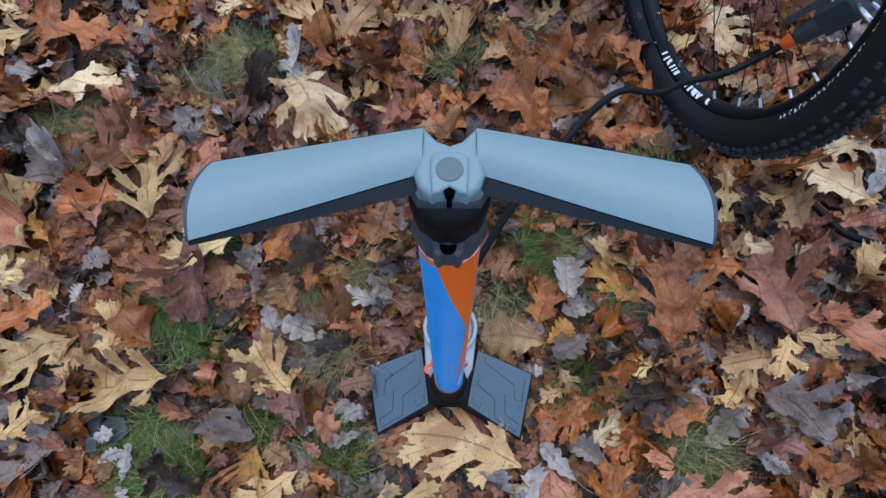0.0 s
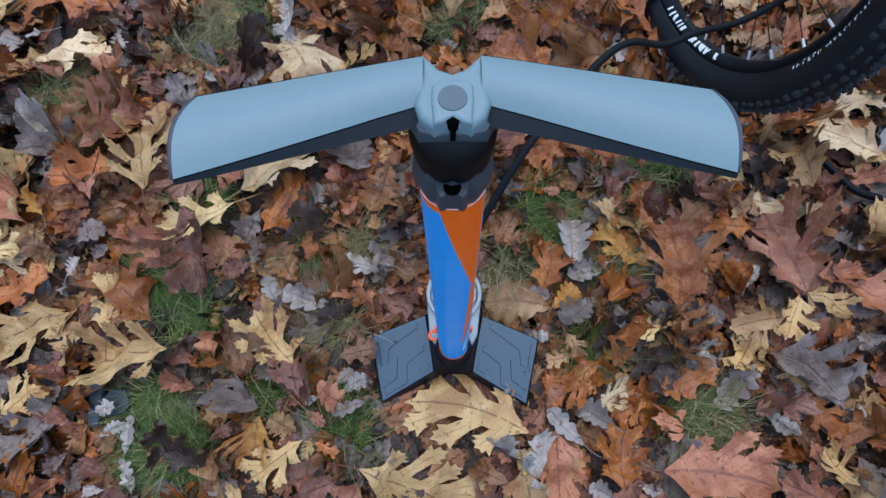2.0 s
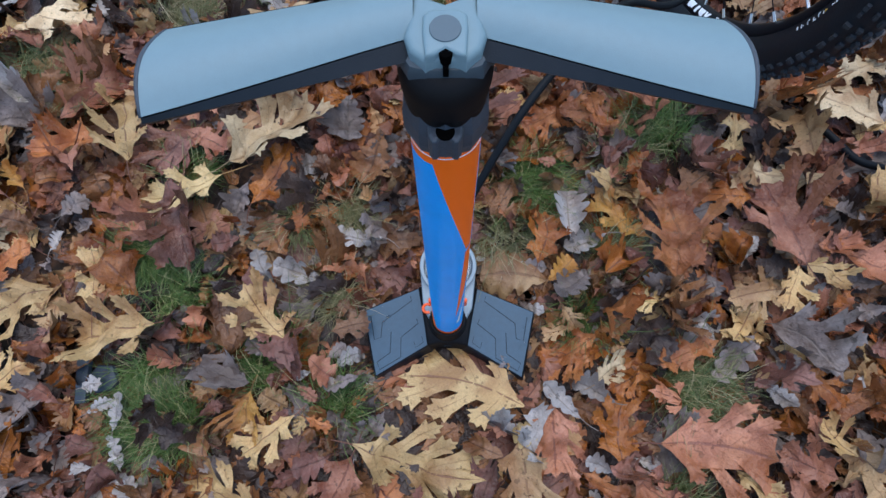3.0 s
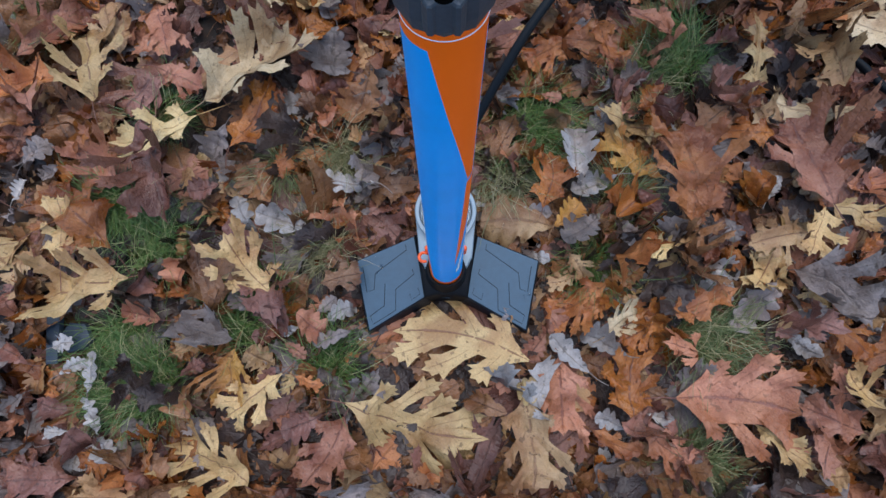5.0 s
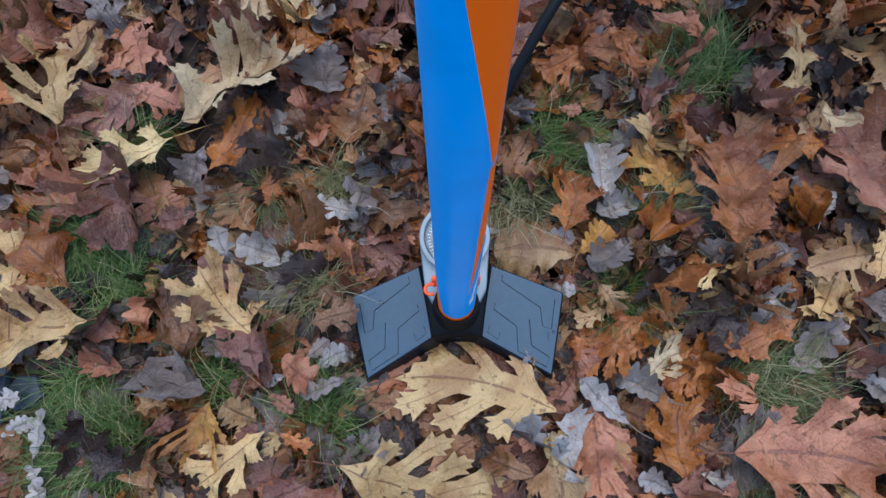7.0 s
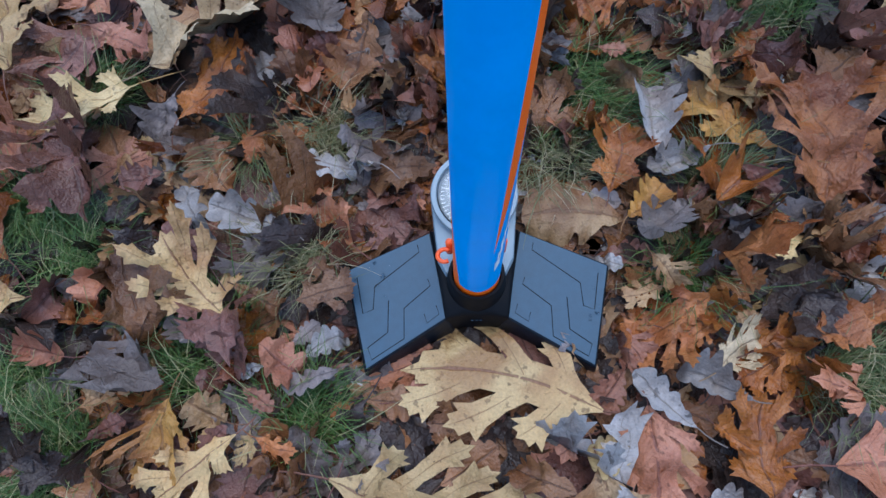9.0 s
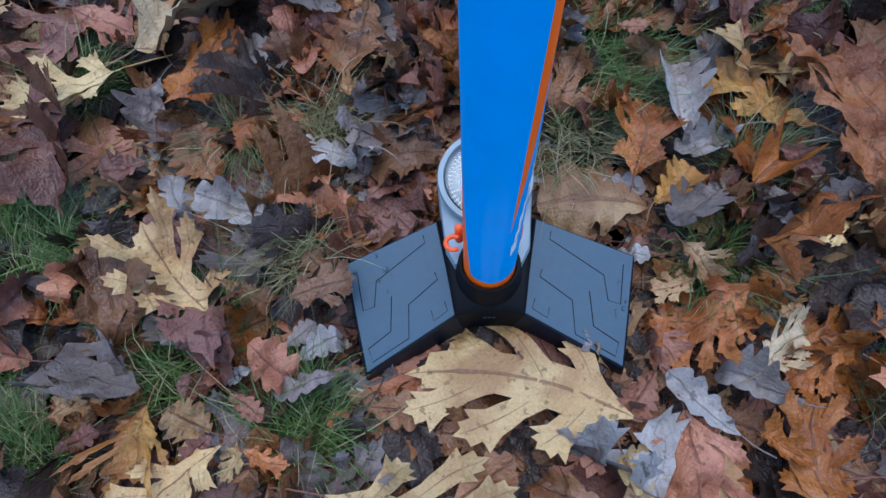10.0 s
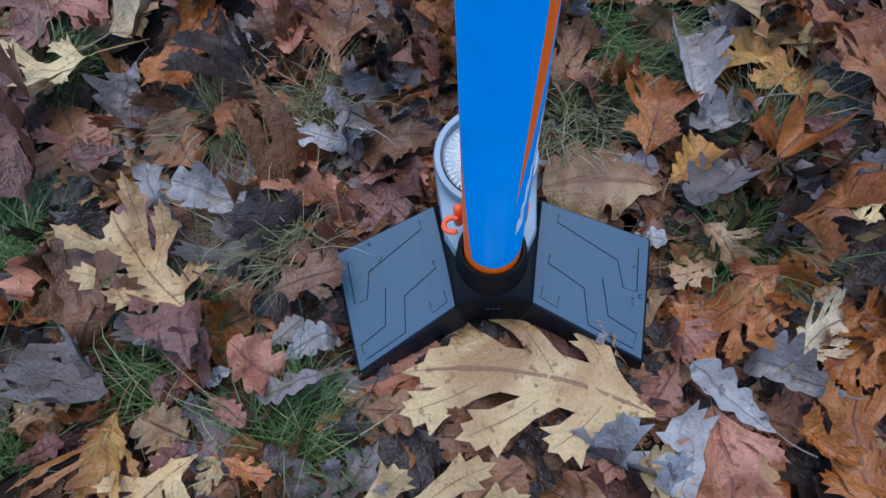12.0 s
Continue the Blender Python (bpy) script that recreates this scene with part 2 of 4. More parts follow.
def sharp(ob, degrees=35):
    """Smooth shading with hard edges past an angle."""
    me = ob.data
    me.polygons.foreach_set("use_smooth", [True] * len(me.polygons))
    bm = bmesh.new()
    bm.from_mesh(me)
    for e in bm.edges:
        e.smooth = not (len(e.link_faces) == 2 and e.calc_face_angle() > radians(degrees))
    bm.to_mesh(me)
    bm.free()
    return ob


def lathe(profile, n=48, a0=0.0, a1=360.0):
    """A turned form round z from (radius, height) pairs."""
    bm = bmesh.new()
    full = abs(a1 - a0) >= 360
    rings = []
    for i in range(n if full else n + 1):
        a = radians(a0 + (a1 - a0) * i / n)
        rings.append([bm.verts.new((r * math.cos(a), r * math.sin(a), z)) for r, z in profile])
    for i in range(n):
        p, q = rings[i], rings[(i + 1) % len(rings)]
        for j in range(len(profile) - 1):
            bm.faces.new((p[j], q[j], q[j + 1], p[j + 1]))
    bmesh.ops.remove_doubles(bm, verts=bm.verts, dist=1e-6)
    bmesh.ops.recalc_face_normals(bm, faces=bm.faces)
    return bm


def tube(points, radius, n=10, caps=True):
    """A round tube along points; radius is one number or one a point."""
    bm = bmesh.new()
    pts = [Vector(p) for p in points]
    rad = radius if isinstance(radius, (list, tuple)) else [radius] * len(pts)
    rings, side = [], None
    for i, p in enumerate(pts):
        d = (pts[min(i + 1, len(pts) - 1)] - pts[max(i - 1, 0)]).normalized()
        side = (side - d * side.dot(d)).normalized() if side else d.orthogonal().normalized()
        up = d.cross(side)
        rings.append([bm.verts.new(p + rad[i] * (math.cos(a) * side + math.sin(a) * up)) for a in (2 * math.pi * j / n for j in range(n))])
    for p, q in zip(rings, rings[1:]):
        for j in range(n):
            bm.faces.new((p[j], p[(j + 1) % n], q[(j + 1) % n], q[j]))
    if caps:
        bm.faces.new(rings[0][::-1])
        bm.faces.new(rings[-1])
    return bm


def spline(points, n=12):
    """Catmull-Rom through points."""
    p = [Vector(q) for q in points]
    p = [2 * p[0] - p[1], *p, 2 * p[-1] - p[-2]]
    out = []
    for i in range(1, len(p) - 2):
        a, b, c, d = p[i - 1:i + 3]
        for j in range(n):
            s = j / n
            out.append(0.5 * (2 * b + (c - a) * s + (2 * a - 5 * b + 4 * c - d) * s * s + (3 * b - a - 3 * c + d) * s ** 3))
    return [*out, p[-2]]


def prism(outline, z0, z1, bevel=0.0, segments=2):
    """A plate of the outline's shape between two heights, edges rounded."""
    bm = bmesh.new()
    lo = [bm.verts.new((x, y, z0)) for x, y in outline]
    hi = [bm.verts.new((x, y, z1)) for x, y in outline]
    bm.faces.new(lo[::-1])
    top = bm.faces.new(hi)
    for i in range(len(lo)):
        j = (i + 1) % len(lo)
        bm.faces.new((lo[i], lo[j], hi[j], hi[i]))
    bmesh.ops.recalc_face_normals(bm, faces=bm.faces)
    if bevel:
        bmesh.ops.bevel(bm, geom=list(top.edges), offset=bevel, segments=segments, affect="EDGES", profile=0.5)
    return bm


def circle(r, n=32, cx=0.0, cy=0.0):
    return [(cx + r * math.cos(2 * math.pi * i / n), cy + r * math.sin(2 * math.pi * i / n)) for i in range(n)]


# ---- ground: one sheet of leaf mould to the horizon ----
def ground_height(x, y):
    near = max(0.0, 1 - math.hypot(x, y - 0.3) / 6)
    return -0.022 + near * (0.010 * noise.noise(Vector((x * 5, y * 5, 0.3))) + 0.004 * noise.noise(Vector((x * 22, y * 22, 1.7))))


def build_ground():
    line = [-1.3 + 2.6 * i / 110 for i in range(111)]
    far, step = [], 0.06
    v = 1.3
    while v < 400:
        v += step
        step *= 1.45
        far.append(v)
    line = [-q for q in far[::-1]] + line + far
    bm = bmesh.new()
    grid = [[bm.verts.new((x, y + 0.4, ground_height(x, y + 0.4))) for x in line] for y in line]
    for r, q in zip(grid, grid[1:]):
        for i in range(len(line) - 1):
            bm.faces.new((r[i], r[i + 1], q[i + 1], q[i]))
    tagged(part("ground", bm, soil, smooth=True), "dark damp leaf mould under fallen leaves", "ground", kind="structure")


build_ground()

# ---- fallen leaves ----
TUFTS = []
FOOT = (0.016, 0.206)


# half widths along a red oak leaf's body (share of the half width) and along a lobe (share of its length)
BODY = ((0.0, 0.02), (0.05, 0.12), (0.13, 0.36), (0.22, 0.37), (0.36, 0.36), (0.50, 0.34), (0.62, 0.32), (0.75, 0.54), (0.79, 0.32), (0.87, 0.30), (0.90, 0.12), (1.0, 0.0))
LOBE = ((0.0, 1.35), (0.20, 0.86), (0.38, 0.68), (0.56, 0.88), (0.68, 1.42), (0.73, 0.74), (0.84, 0.78), (0.88, 0.32), (1.0, 0.0))
numbers = itertools.count(1)


def round_outline(s, shift, lobes):
    """Half width of a round-lobed blade, 0 to 1, at s along the midrib."""
    if not 0 < s < 1:
        return 0.0
    env = math.sin(math.pi * s ** 1.35) ** 0.66
    f = abs(math.sin(math.pi * (s * lobes + shift * 0.4)))
    return env * (0.50 + 0.50 * f ** 0.6)


def stations_of(profile, fine):
    """The profile's own stations, with one more between each two for a fine leaf."""
    out = []
    for (a, w), (c, x) in zip(profile, profile[1:]):
        out.append((a, w))
        if fine:
            out.append(((a + c) / 2, (w + x) / 2))
    return [*out, profile[-1]]


def leaf_data(kind, length, width, rng, stations, fine, crumple=1.0, full=1.0):
    """Vertices, faces and uvs of one leaf whose blade starts at the origin and grows along x."""
    cols = (-1, -0.5, 0, 0.5, 1) if fine else (-1, 0, 1)
    fold, bend, wave = rng.uniform(-0.15, 0.35) * crumple, rng.uniform(-0.35, 0.5) * crumple, rng.uniform(0.08, 0.2) * length * crumple
    roll = rng.uniform(-0.5, 1.4) * crumple
    off = Vector((rng.uniform(0, 50), rng.uniform(0, 50), rng.uniform(0, 50)))
    curve = rng.uniform(-0.10, 0.10)
    half = width * length / 2
    uid = 8.0 * (next(numbers) % 900)
    verts, faces, uvs = [], [], []

    def spine(s):
        return s * length, curve * length * math.sin(math.pi * s)

    def put(x, y, lift, u, v):
        w = abs(y)
        z = fold * w + roll * w * w / half * 0.5 + bend * length * (x / length - 0.5) ** 2 - bend * length * 0.12 + lift
        z += wave * noise.noise(Vector((x, y, 0)) * (2.6 / length) + off) + 0.4 * wave * noise.noise(Vector((x, y, 3)) * (8 / length) + off)
        verts.append((x, y, z))
        uvs.append((uid + u, 0.5 + 0.5 * v))

    def strip(first, count):
        n = len(cols)
        for i in range(count - 1):
            for j in range(n - 1):
                a = first + i * n + j
                faces.append((a, a + n, a + n + 1, a + 1))

    if kind == "round":
        lobes, ph, ph2 = rng.choice((4, 5, 6)), rng.uniform(-1.0, 1.0), rng.uniform(-1.0, 1.0)
        for i in range(stations + 1):
            s = i / stations
            h = (round_outline(s, ph, lobes) * half, round_outline(s, ph2, lobes) * half)
            x, y = spine(s * 0.93)
            for v in cols:
                w = h[0 if v < 0 else 1] * abs(v)
                put(x + 0.22 * w, y + math.copysign(w, v), 0.0, s, v)
        strip(0, stations + 1)
    else:
        deep = rng.uniform(0.75, 1.15)
        body = stations_of(BODY, fine)
        for s, w in body:
            x, y = spine(s)
            for v in cols:
                e = w * half * full * abs(v)
                put(x + 0.45 * e, y + math.copysign(e, v), 0.0, s, v)
        strip(0, len(body))
        pairs = 3 if rng.random() < 0.8 or not fine else 4
        layer = 0
        for i in range(pairs):
            q = i / (pairs - 1)
            for sd in (-1, 1):
                layer += 1
                s0 = 0.15 + 0.43 * q + rng.uniform(-0.03, 0.03)
                ang = radians(68 - 24 * q + rng.uniform(-6, 6))
                reach = half * (0.70, 1.0, 0.80)[min(2, int(round(2 * q)))] * rng.uniform(0.85, 1.1) / math.sin(ang)
                if i == 1 and pairs == 4:
                    reach *= 1.2
                thick = (0.115 if pairs == 3 else 0.088) * length * deep * rng.uniform(0.88, 1.12)
                curl, sweep = rng.uniform(-0.16, 0.30) * crumple, rng.uniform(0.45, 0.75)
                ox, oy = spine(s0)
                first = len(verts)
                prof = stations_of(LOBE, fine)
                for a, w in prof:
                    d = ang - 0.22 * a
                    for v in cols:
                        e = w * thick * 0.62 * abs(v)
                        along = a * reach + (sweep * e if a > 0.5 else 0.0)
                        across = math.copysign(e, v)
                        px = ox + along * math.cos(d) - across * math.sin(d)
                        py = along * math.sin(d) + across * math.cos(d)
                        put(px, oy + sd * py, curl * reach * a * a - 0.00012 * layer, 2.0 + a, v)
                strip(first, len(prof))
    base = len(verts)
    stalk, droop = rng.uniform(0.16, 0.40) * length, rng.uniform(-0.3, 0.1)
    z0, r, bow = verts[len(cols) // 2][2], 0.0005 + 0.003 * length, rng.uniform(-0.4, 0.4)
    for i in range(4):
        q = i / 3
        for a in (0.5, 2.6, 4.7):
            verts.append((0.01 * length - stalk * q, bow * stalk * q * q + r * math.cos(a), z0 + droop * stalk * q * q + r * math.sin(a)))
            uvs.append((uid + 5.0, 0.5))
    for i in range(3):
        for j in range(3):
            a, c = base + 3 * i + j, base + 3 * i + (j + 1) % 3
            faces.append((a, c, c + 3, a + 3))
    return verts, faces, uvs


def leaf_mesh(name, chunks, material):
    """One mesh from leaves (verts, faces, uvs)."""
    verts, faces, uvs = [], [], []
    for v, f, u in chunks:
        o = len(verts)
        verts += v
        faces += [tuple(i + o for i in q) for q in f]
        uvs += u
    me = bpy.data.meshes.new(name)
    me.from_pydata(verts, [], faces)
    layer = me.uv_layers.new(name="UVMap")
    loops = np.empty(len(me.loops), dtype=np.int32)
    me.loops.foreach_get("vertex_index", loops)
    layer.data.foreach_set("uv", np.asarray(uvs, dtype=np.float32)[loops].ravel())
    me.polygons.foreach_set("use_smooth", [True] * len(me.polygons))
    me.materials.append(material)
    return me


WORDS = {
    "tan": "buff tan", "tan2": "dull tan brown", "paletan": "pale cream", "yellow": "pale yellow", "ochre": "golden ochre",
    "orange": "orange brown", "rust": "dark rust red", "brown": "dark brown", "mauve": "faded purple brown", "pink": "pinkish brown",
    "grey": "weathered grey", "palegrey": "bleached silver grey",
}
leaf_rng = random.Random(7)
LAID = []


def on_foot(x, y, grow=0.0):
    """Whether a place lies under the pump's foot."""
    dx, dy = x - FOOT[0], y - FOOT[1]
    a = abs(dx)
    wing = a < 0.115 + grow and -0.022 - 0.42 * max(0, a - 0.02) - grow < dy < 0.055 - 0.36 * max(0, a - 0.035) + grow
    return wing or (a < 0.04 + grow and -0.03 - grow < dy < 0.115 + grow)


def lay(x, y, turn, length, kind, colour, width, lift=0.0):
    """One leaf on top of the litter: where its blade starts, the way it points, its length and shape."""
    fx, fy = x + 0.5 * length * math.cos(radians(turn)) - FOOT[0], y + 0.5 * length * math.sin(radians(turn)) - FOOT[1]
    close = math.hypot(fx, fy) < 0.16
    LAID.append((fx + FOOT[0], fy + FOOT[1], length * 0.5 * (0.5 + 0.5 * width)))
    z = (0.006 if close else 0.016) + leaf_rng.uniform(0, 0.004 if close else 0.007) + (0.003 if kind == "red" else 0.0) + lift
    v, f, u = leaf_data(kind, length, width * (1.1 if kind == "red" else 1.0), leaf_rng, 40, True, 0.6 if close else 1.5 if kind == "red" else 1.9, 0.68 if colour in ("tan", "yellow") else 1.05)
    tilt = 3 if close else 9
    place = pose(x, y, z, leaf_rng.uniform(-tilt, tilt), leaf_rng.uniform(-tilt, tilt), turn)
    if close and lift < 0.02:
        # what lies under the pump's foot is pressed down
        back = place.inverted()
        for i, q in enumerate(v):
            w = place @ Vector(q)
            if on_foot(w.x, w.y, 0.010):
                v[i] = tuple(back @ Vector((w.x, w.y, min(w.z, -0.014 if on_foot(w.x, w.y, 0.003) else -0.009))))
    nv, nf = len(v) - 12, len(f) - 9
    ob = new("oak_leaf", leaf_mesh("oak_leaf", [(v[:nv], f[:nf], u[:nv])], LEAF[colour]))
    stalk = new("stalk", leaf_mesh("stalk", [(v[nv:], [tuple(i - nv for i in q) for q in f[nf:]], u[nv:])], LEAF[colour]))
    stalk.parent = ob
    ob.matrix_world = place
    shape = "pointed-lobed red oak leaf" if kind == "red" else "round-lobed oak leaf"
    tagged(ob, f"{WORDS[colour]} fallen {shape} lying on the litter", "leaf", "fallen leaves")


lay(-0.155, 0.801, 137, 0.121, "red", "tan", 0.8)
lay(-0.232, 0.760, -72, 0.161, "red", "paletan", 0.85)
lay(-0.653, 0.755, -13, 0.141, "red", "paletan", 0.6)
lay(-0.148, 0.665, 34, 0.089, "red", "tan", 0.55)
lay(0.252, 0.798, -118, 0.129, "red", "rust", 0.85)
lay(0.144, 0.678, 60, 0.074, "red", "tan", 0.3)
lay(0.193, 0.593, 136, 0.130, "red", "orange", 0.65)
lay(0.226, 0.596, 116, 0.098, "red", "orange", 0.5)
lay(0.034, 0.603, 120, 0.097, "red", "orange", 0.75)
lay(-0.060, 0.695, 56, 0.100, "red", "rust", 0.7)
lay(-0.098, 0.726, 5, 0.068, "red", "pink", 0.6)
lay(0.049, 0.758, 77, 0.128, "red", "tan2", 0.6)
lay(0.039, 0.862, -164, 0.102, "red", "tan", 0.4)
lay(-0.147, 0.777, 47, 0.125, "red", "tan2", 0.55)
lay(-0.628, 0.838, 130, 0.138, "red", "orange", 0.6)
lay(-0.653, 0.870, -15, 0.148, "red", "orange", 0.55)
lay(-0.640, 0.784, -178, 0.110, "round", "palegrey", 0.5)
lay(-0.442, 0.801, 127, 0.084, "round", "grey", 0.8)
lay(-0.583, 0.594, 154, 0.092, "round", "palegrey", 0.6)
lay(-0.550, 0.304, -150, 0.143, "red", "tan", 0.7)
lay(-0.625, 0.148, 38, 0.079, "red", "tan", 0.8)
lay(-0.618, 0.445, 134, 0.143, "red", "pink", 0.8)
lay(-0.699, 0.408, -11, 0.075, "red", "paletan", 0.9)
lay(-0.674, 0.324, 25, 0.107, "red", "orange", 0.6)
lay(0.678, 0.457, 146, 0.118, "red", "paletan", 0.75)
lay(0.618, 0.536, 12, 0.099, "red", "paletan", 0.5)
lay(0.682, 0.457, 73, 0.090, "round", "palegrey", 0.6)
lay(0.603, 0.417, 5, 0.088, "red", "pink", 0.5)
lay(0.579, 0.265, -37, 0.109, "red", "pink", 0.8)
lay(0.491, 0.828, -62, 0.122, "red", "paletan", 0.75)
lay(0.591, 0.678, 35, 0.080, "red", "tan2", 0.6)
lay(0.558, 0.770, -68, 0.050, "red", "rust", 0.7)
lay(0.456, 0.789, -65, 0.065, "round", "brown", 0.6)
lay(0.502, 0.652, 22, 0.076, "red", "tan2", 0.5)
lay(0.376, 0.682, 126, 0.117, "red", "orange", 0.45)
lay(0.248, 0.805, 26, 0.070, "round", "brown", 0.6)
lay(0.388, 0.576, 153, 0.076, "red", "orange", 0.7)
lay(0.254, 0.605, -25, 0.086, "red", "orange", 0.6)
lay(-0.127, 0.820, -140, 0.052, "round", "grey", 0.6)
lay(-0.158, 0.858, -25, 0.067, "round", "grey", 0.6)
lay(-0.127, 0.739, 155, 0.065, "red", "orange", 0.6)
lay(0.097, 0.746, 9, 0.050, "round", "tan2", 0.7)
lay(0.085, 0.713, -11, 0.048, "round", "mauve", 0.6)
lay(0.028, 0.717, -42, 0.036, "round", "grey", 0.7)
lay(0.113, 0.850, 18, 0.065, "red", "tan", 0.6)
lay(0.121, 0.814, 34, 0.037, "red", "tan", 0.5)
lay(0.244, 0.859, -132, 0.084, "red", "tan", 0.35)
lay(-0.225, 0.746, 95, 0.093, "round", "palegrey", 0.4)
lay(-0.299, 0.850, 3, 0.051, "round", "grey", 0.6)
lay(-0.341, 0.872, -125, 0.064, "red", "orange", 0.5)
lay(-0.312, 0.906, -162, 0.063, "red", "paletan", 0.7)
lay(-0.275, 0.760, -131, 0.028, "round", "grey", 0.5)
lay(-0.515, 0.789, -62, 0.054, "round", "palegrey", 0.6)
lay(-0.537, 0.722, -4, 0.049, "round", "grey", 0.6)
lay(-0.420, 0.841, -58, 0.044, "round", "tan2", 0.6)
lay(-0.438, 0.715, -94, 0.065, "round", "mauve", 0.7)
lay(-0.359, 0.699, -19, 0.042, "round", "pink", 0.7)
lay(-0.367, 0.677, -168, 0.039, "round", "grey", 0.7)
lay(-0.337, 0.665, 132, 0.031, "round", "palegrey", 0.5)
lay(-0.261, 0.681, -141, 0.048, "round", "grey", 0.6)
lay(-0.317, 0.642, -48, 0.031, "round", "brown", 0.6)
lay(-0.701, 0.699, -45, 0.049, "round", "mauve", 0.7)
lay(-0.635, 0.717, 162, 0.044, "round", "mauve", 0.7)
lay(-0.728, 0.912, 163, 0.058, "red", "paletan", 0.8)
lay(-0.757, 0.902, -17, 0.056, "red", "tan", 0.6)
lay(-0.707, 0.733, 120, 0.028, "round", "tan", 0.6)
lay(-0.680, 0.633, -127, 0.038, "round", "mauve", 0.6)
lay(-0.620, 0.750, -72, 0.060, "round", "pink", 0.6)
lay(-0.578, 0.805, 61, 0.052, "red", "pink", 0.5)
lay(-0.507, 0.896, 141, 0.045, "round", "grey", 0.7)
lay(-0.455, 0.892, 23, 0.054, "red", "rust", 0.6)
lay(-0.392, 0.875, -117, 0.039, "round", "grey", 0.6)
lay(-0.543, 0.408, 48, 0.048, "round", "grey", 0.7)
lay(-0.553, 0.355, 70, 0.037, "round", "palegrey", 0.6)
lay(-0.576, 0.392, 160, 0.061, "round", "brown", 0.6)
lay(-0.604, 0.458, 125, 0.062, "red", "ochre", 0.4)
lay(-0.472, 0.199, -167, 0.057, "round", "brown", 0.6)
lay(-0.593, 0.229, -50, 0.033, "round", "rust", 0.8)
lay(-0.521, 0.139, 146, 0.045, "round", "mauve", 0.6)
lay(-0.605, 0.105, 9, 0.040, "round", "palegrey", 0.5)
lay(-0.524, 0.102, -144, 0.036, "round", "grey", 0.6)
lay(-0.478, 0.122, 19, 0.040, "round", "palegrey", 0.5)
lay(-0.386, 0.088, 160, 0.027, "round", "pink", 0.6)
lay(0.626, 0.370, -24, 0.049, "round", "grey", 0.6)
lay(0.610, 0.309, 141, 0.044, "round", "grey", 0.6)
lay(0.612, 0.218, 168, 0.047, "round", "grey", 0.6)
lay(0.611, 0.186, -163, 0.045, "round", "grey", 0.6)
lay(0.570, 0.212, -143, 0.036, "red", "orange", 0.5)
lay(0.570, 0.149, -107, 0.062, "red", "tan", 0.25)
lay(0.611, 0.125, 166, 0.038, "round", "mauve", 0.8)
lay(0.536, 0.136, 149, 0.031, "round", "rust", 0.7)
lay(0.495, 0.093, -73, 0.031, "round", "grey", 0.5)
lay(0.497, 0.168, 158, 0.024, "round", "rust", 0.8)
lay(0.467, 0.139, -73, 0.031, "round", "grey", 0.5)
lay(0.506, 0.489, -149, 0.035, "round", "mauve", 0.7)
lay(0.521, 0.517, -168, 0.038, "round", "brown", 0.7)
lay(0.538, 0.279, -3, 0.064, "red", "pink", 0.6)
lay(0.347, 0.809, -136, 0.093, "round", "brown", 0.7)
lay(0.333, 0.579, -22, 0.065, "round", "brown", 0.6)
lay(0.112, 0.090, 163, 0.178, "red", "tan", 0.74, 0.003)
lay(-0.119, 0.060, -18, 0.180, "red", "tan", 0.62)
lay(-0.098, 0.216, 134, 0.054, "red", "brown", 0.8)
lay(0.443, 0.413, 80, 0.120, "red", "tan", 0.24)
lay(0.254, 0.547, -81, 0.076, "red", "orange", 0.7)
lay(-0.031, 0.044, 28, 0.062, "round", "brown", 0.6)
lay(-0.058, 0.117, 23, 0.053, "round", "pink", 0.7)
lay(0.313, 0.455, -166, 0.046, "round", "grey", 0.8)
lay(-0.091, 0.120, -13, 0.054, "round", "brown", 0.6)
lay(-0.149, 0.047, -165, 0.056, "round", "mauve", 0.7)
lay(-0.072, 0.395, 159, 0.030, "round", "tan2", 0.8)
lay(-0.037, 0.376, 100, 0.028, "round", "palegrey", 0.7)
lay(-0.276, 0.356, -167, 0.044, "round", "mauve", 0.8)
lay(-0.076, 0.547, -78, 0.051, "round", "tan2", 0.6)
lay(-0.027, 0.508, 109, 0.055, "red", "rust", 0.7)
lay(-0.017, 0.540, 158, 0.031, "red", "tan", 0.8)
lay(-0.069, 0.434, 4, 0.044, "round", "tan2", 0.5)
lay(0.165, 0.440, -21, 0.030, "round", "pink", 0.6)
lay(0.399, 0.445, -84, 0.047, "round", "brown", 0.7)
lay(0.393, 0.494, 4, 0.045, "round", "mauve", 0.7)
lay(0.494, 0.483, -50, 0.035, "round", "mauve", 0.7)
lay(0.411, 0.321, -31, 0.051, "round", "grey", 0.5)
lay(0.435, 0.267, 51, 0.044, "round", "palegrey", 0.45)
lay(0.384, 0.251, -81, 0.036, "round", "grey", 0.7)
lay(-0.484, 0.131, -46, 0.040, "round", "brown", 0.8)
lay(-0.510, 0.094, -20, 0.051, "round", "mauve", 0.6)
lay(-0.468, 0.052, 175, 0.033, "round", "palegrey", 0.5)
lay(-0.388, 0.083, 135, 0.020, "round", "pink", 0.8)
lay(-0.361, 0.042, 167, 0.048, "round", "grey", 0.5)
lay(-0.176, 0.050, -140, 0.035, "round", "pink", 0.7)
lay(-0.230, 0.011, 21, 0.043, "round", "mauve", 0.5)
lay(0.060, 0.028, -164, 0.035, "round", "brown", 0.6)
lay(-0.454, 0.025, -45, 0.048, "red", "rust", 0.8)
lay(-0.493, 0.017, -171, 0.054, "red", "mauve", 0.8)
lay(-0.538, 0.407, 31, 0.050, "round", "grey", 0.8)
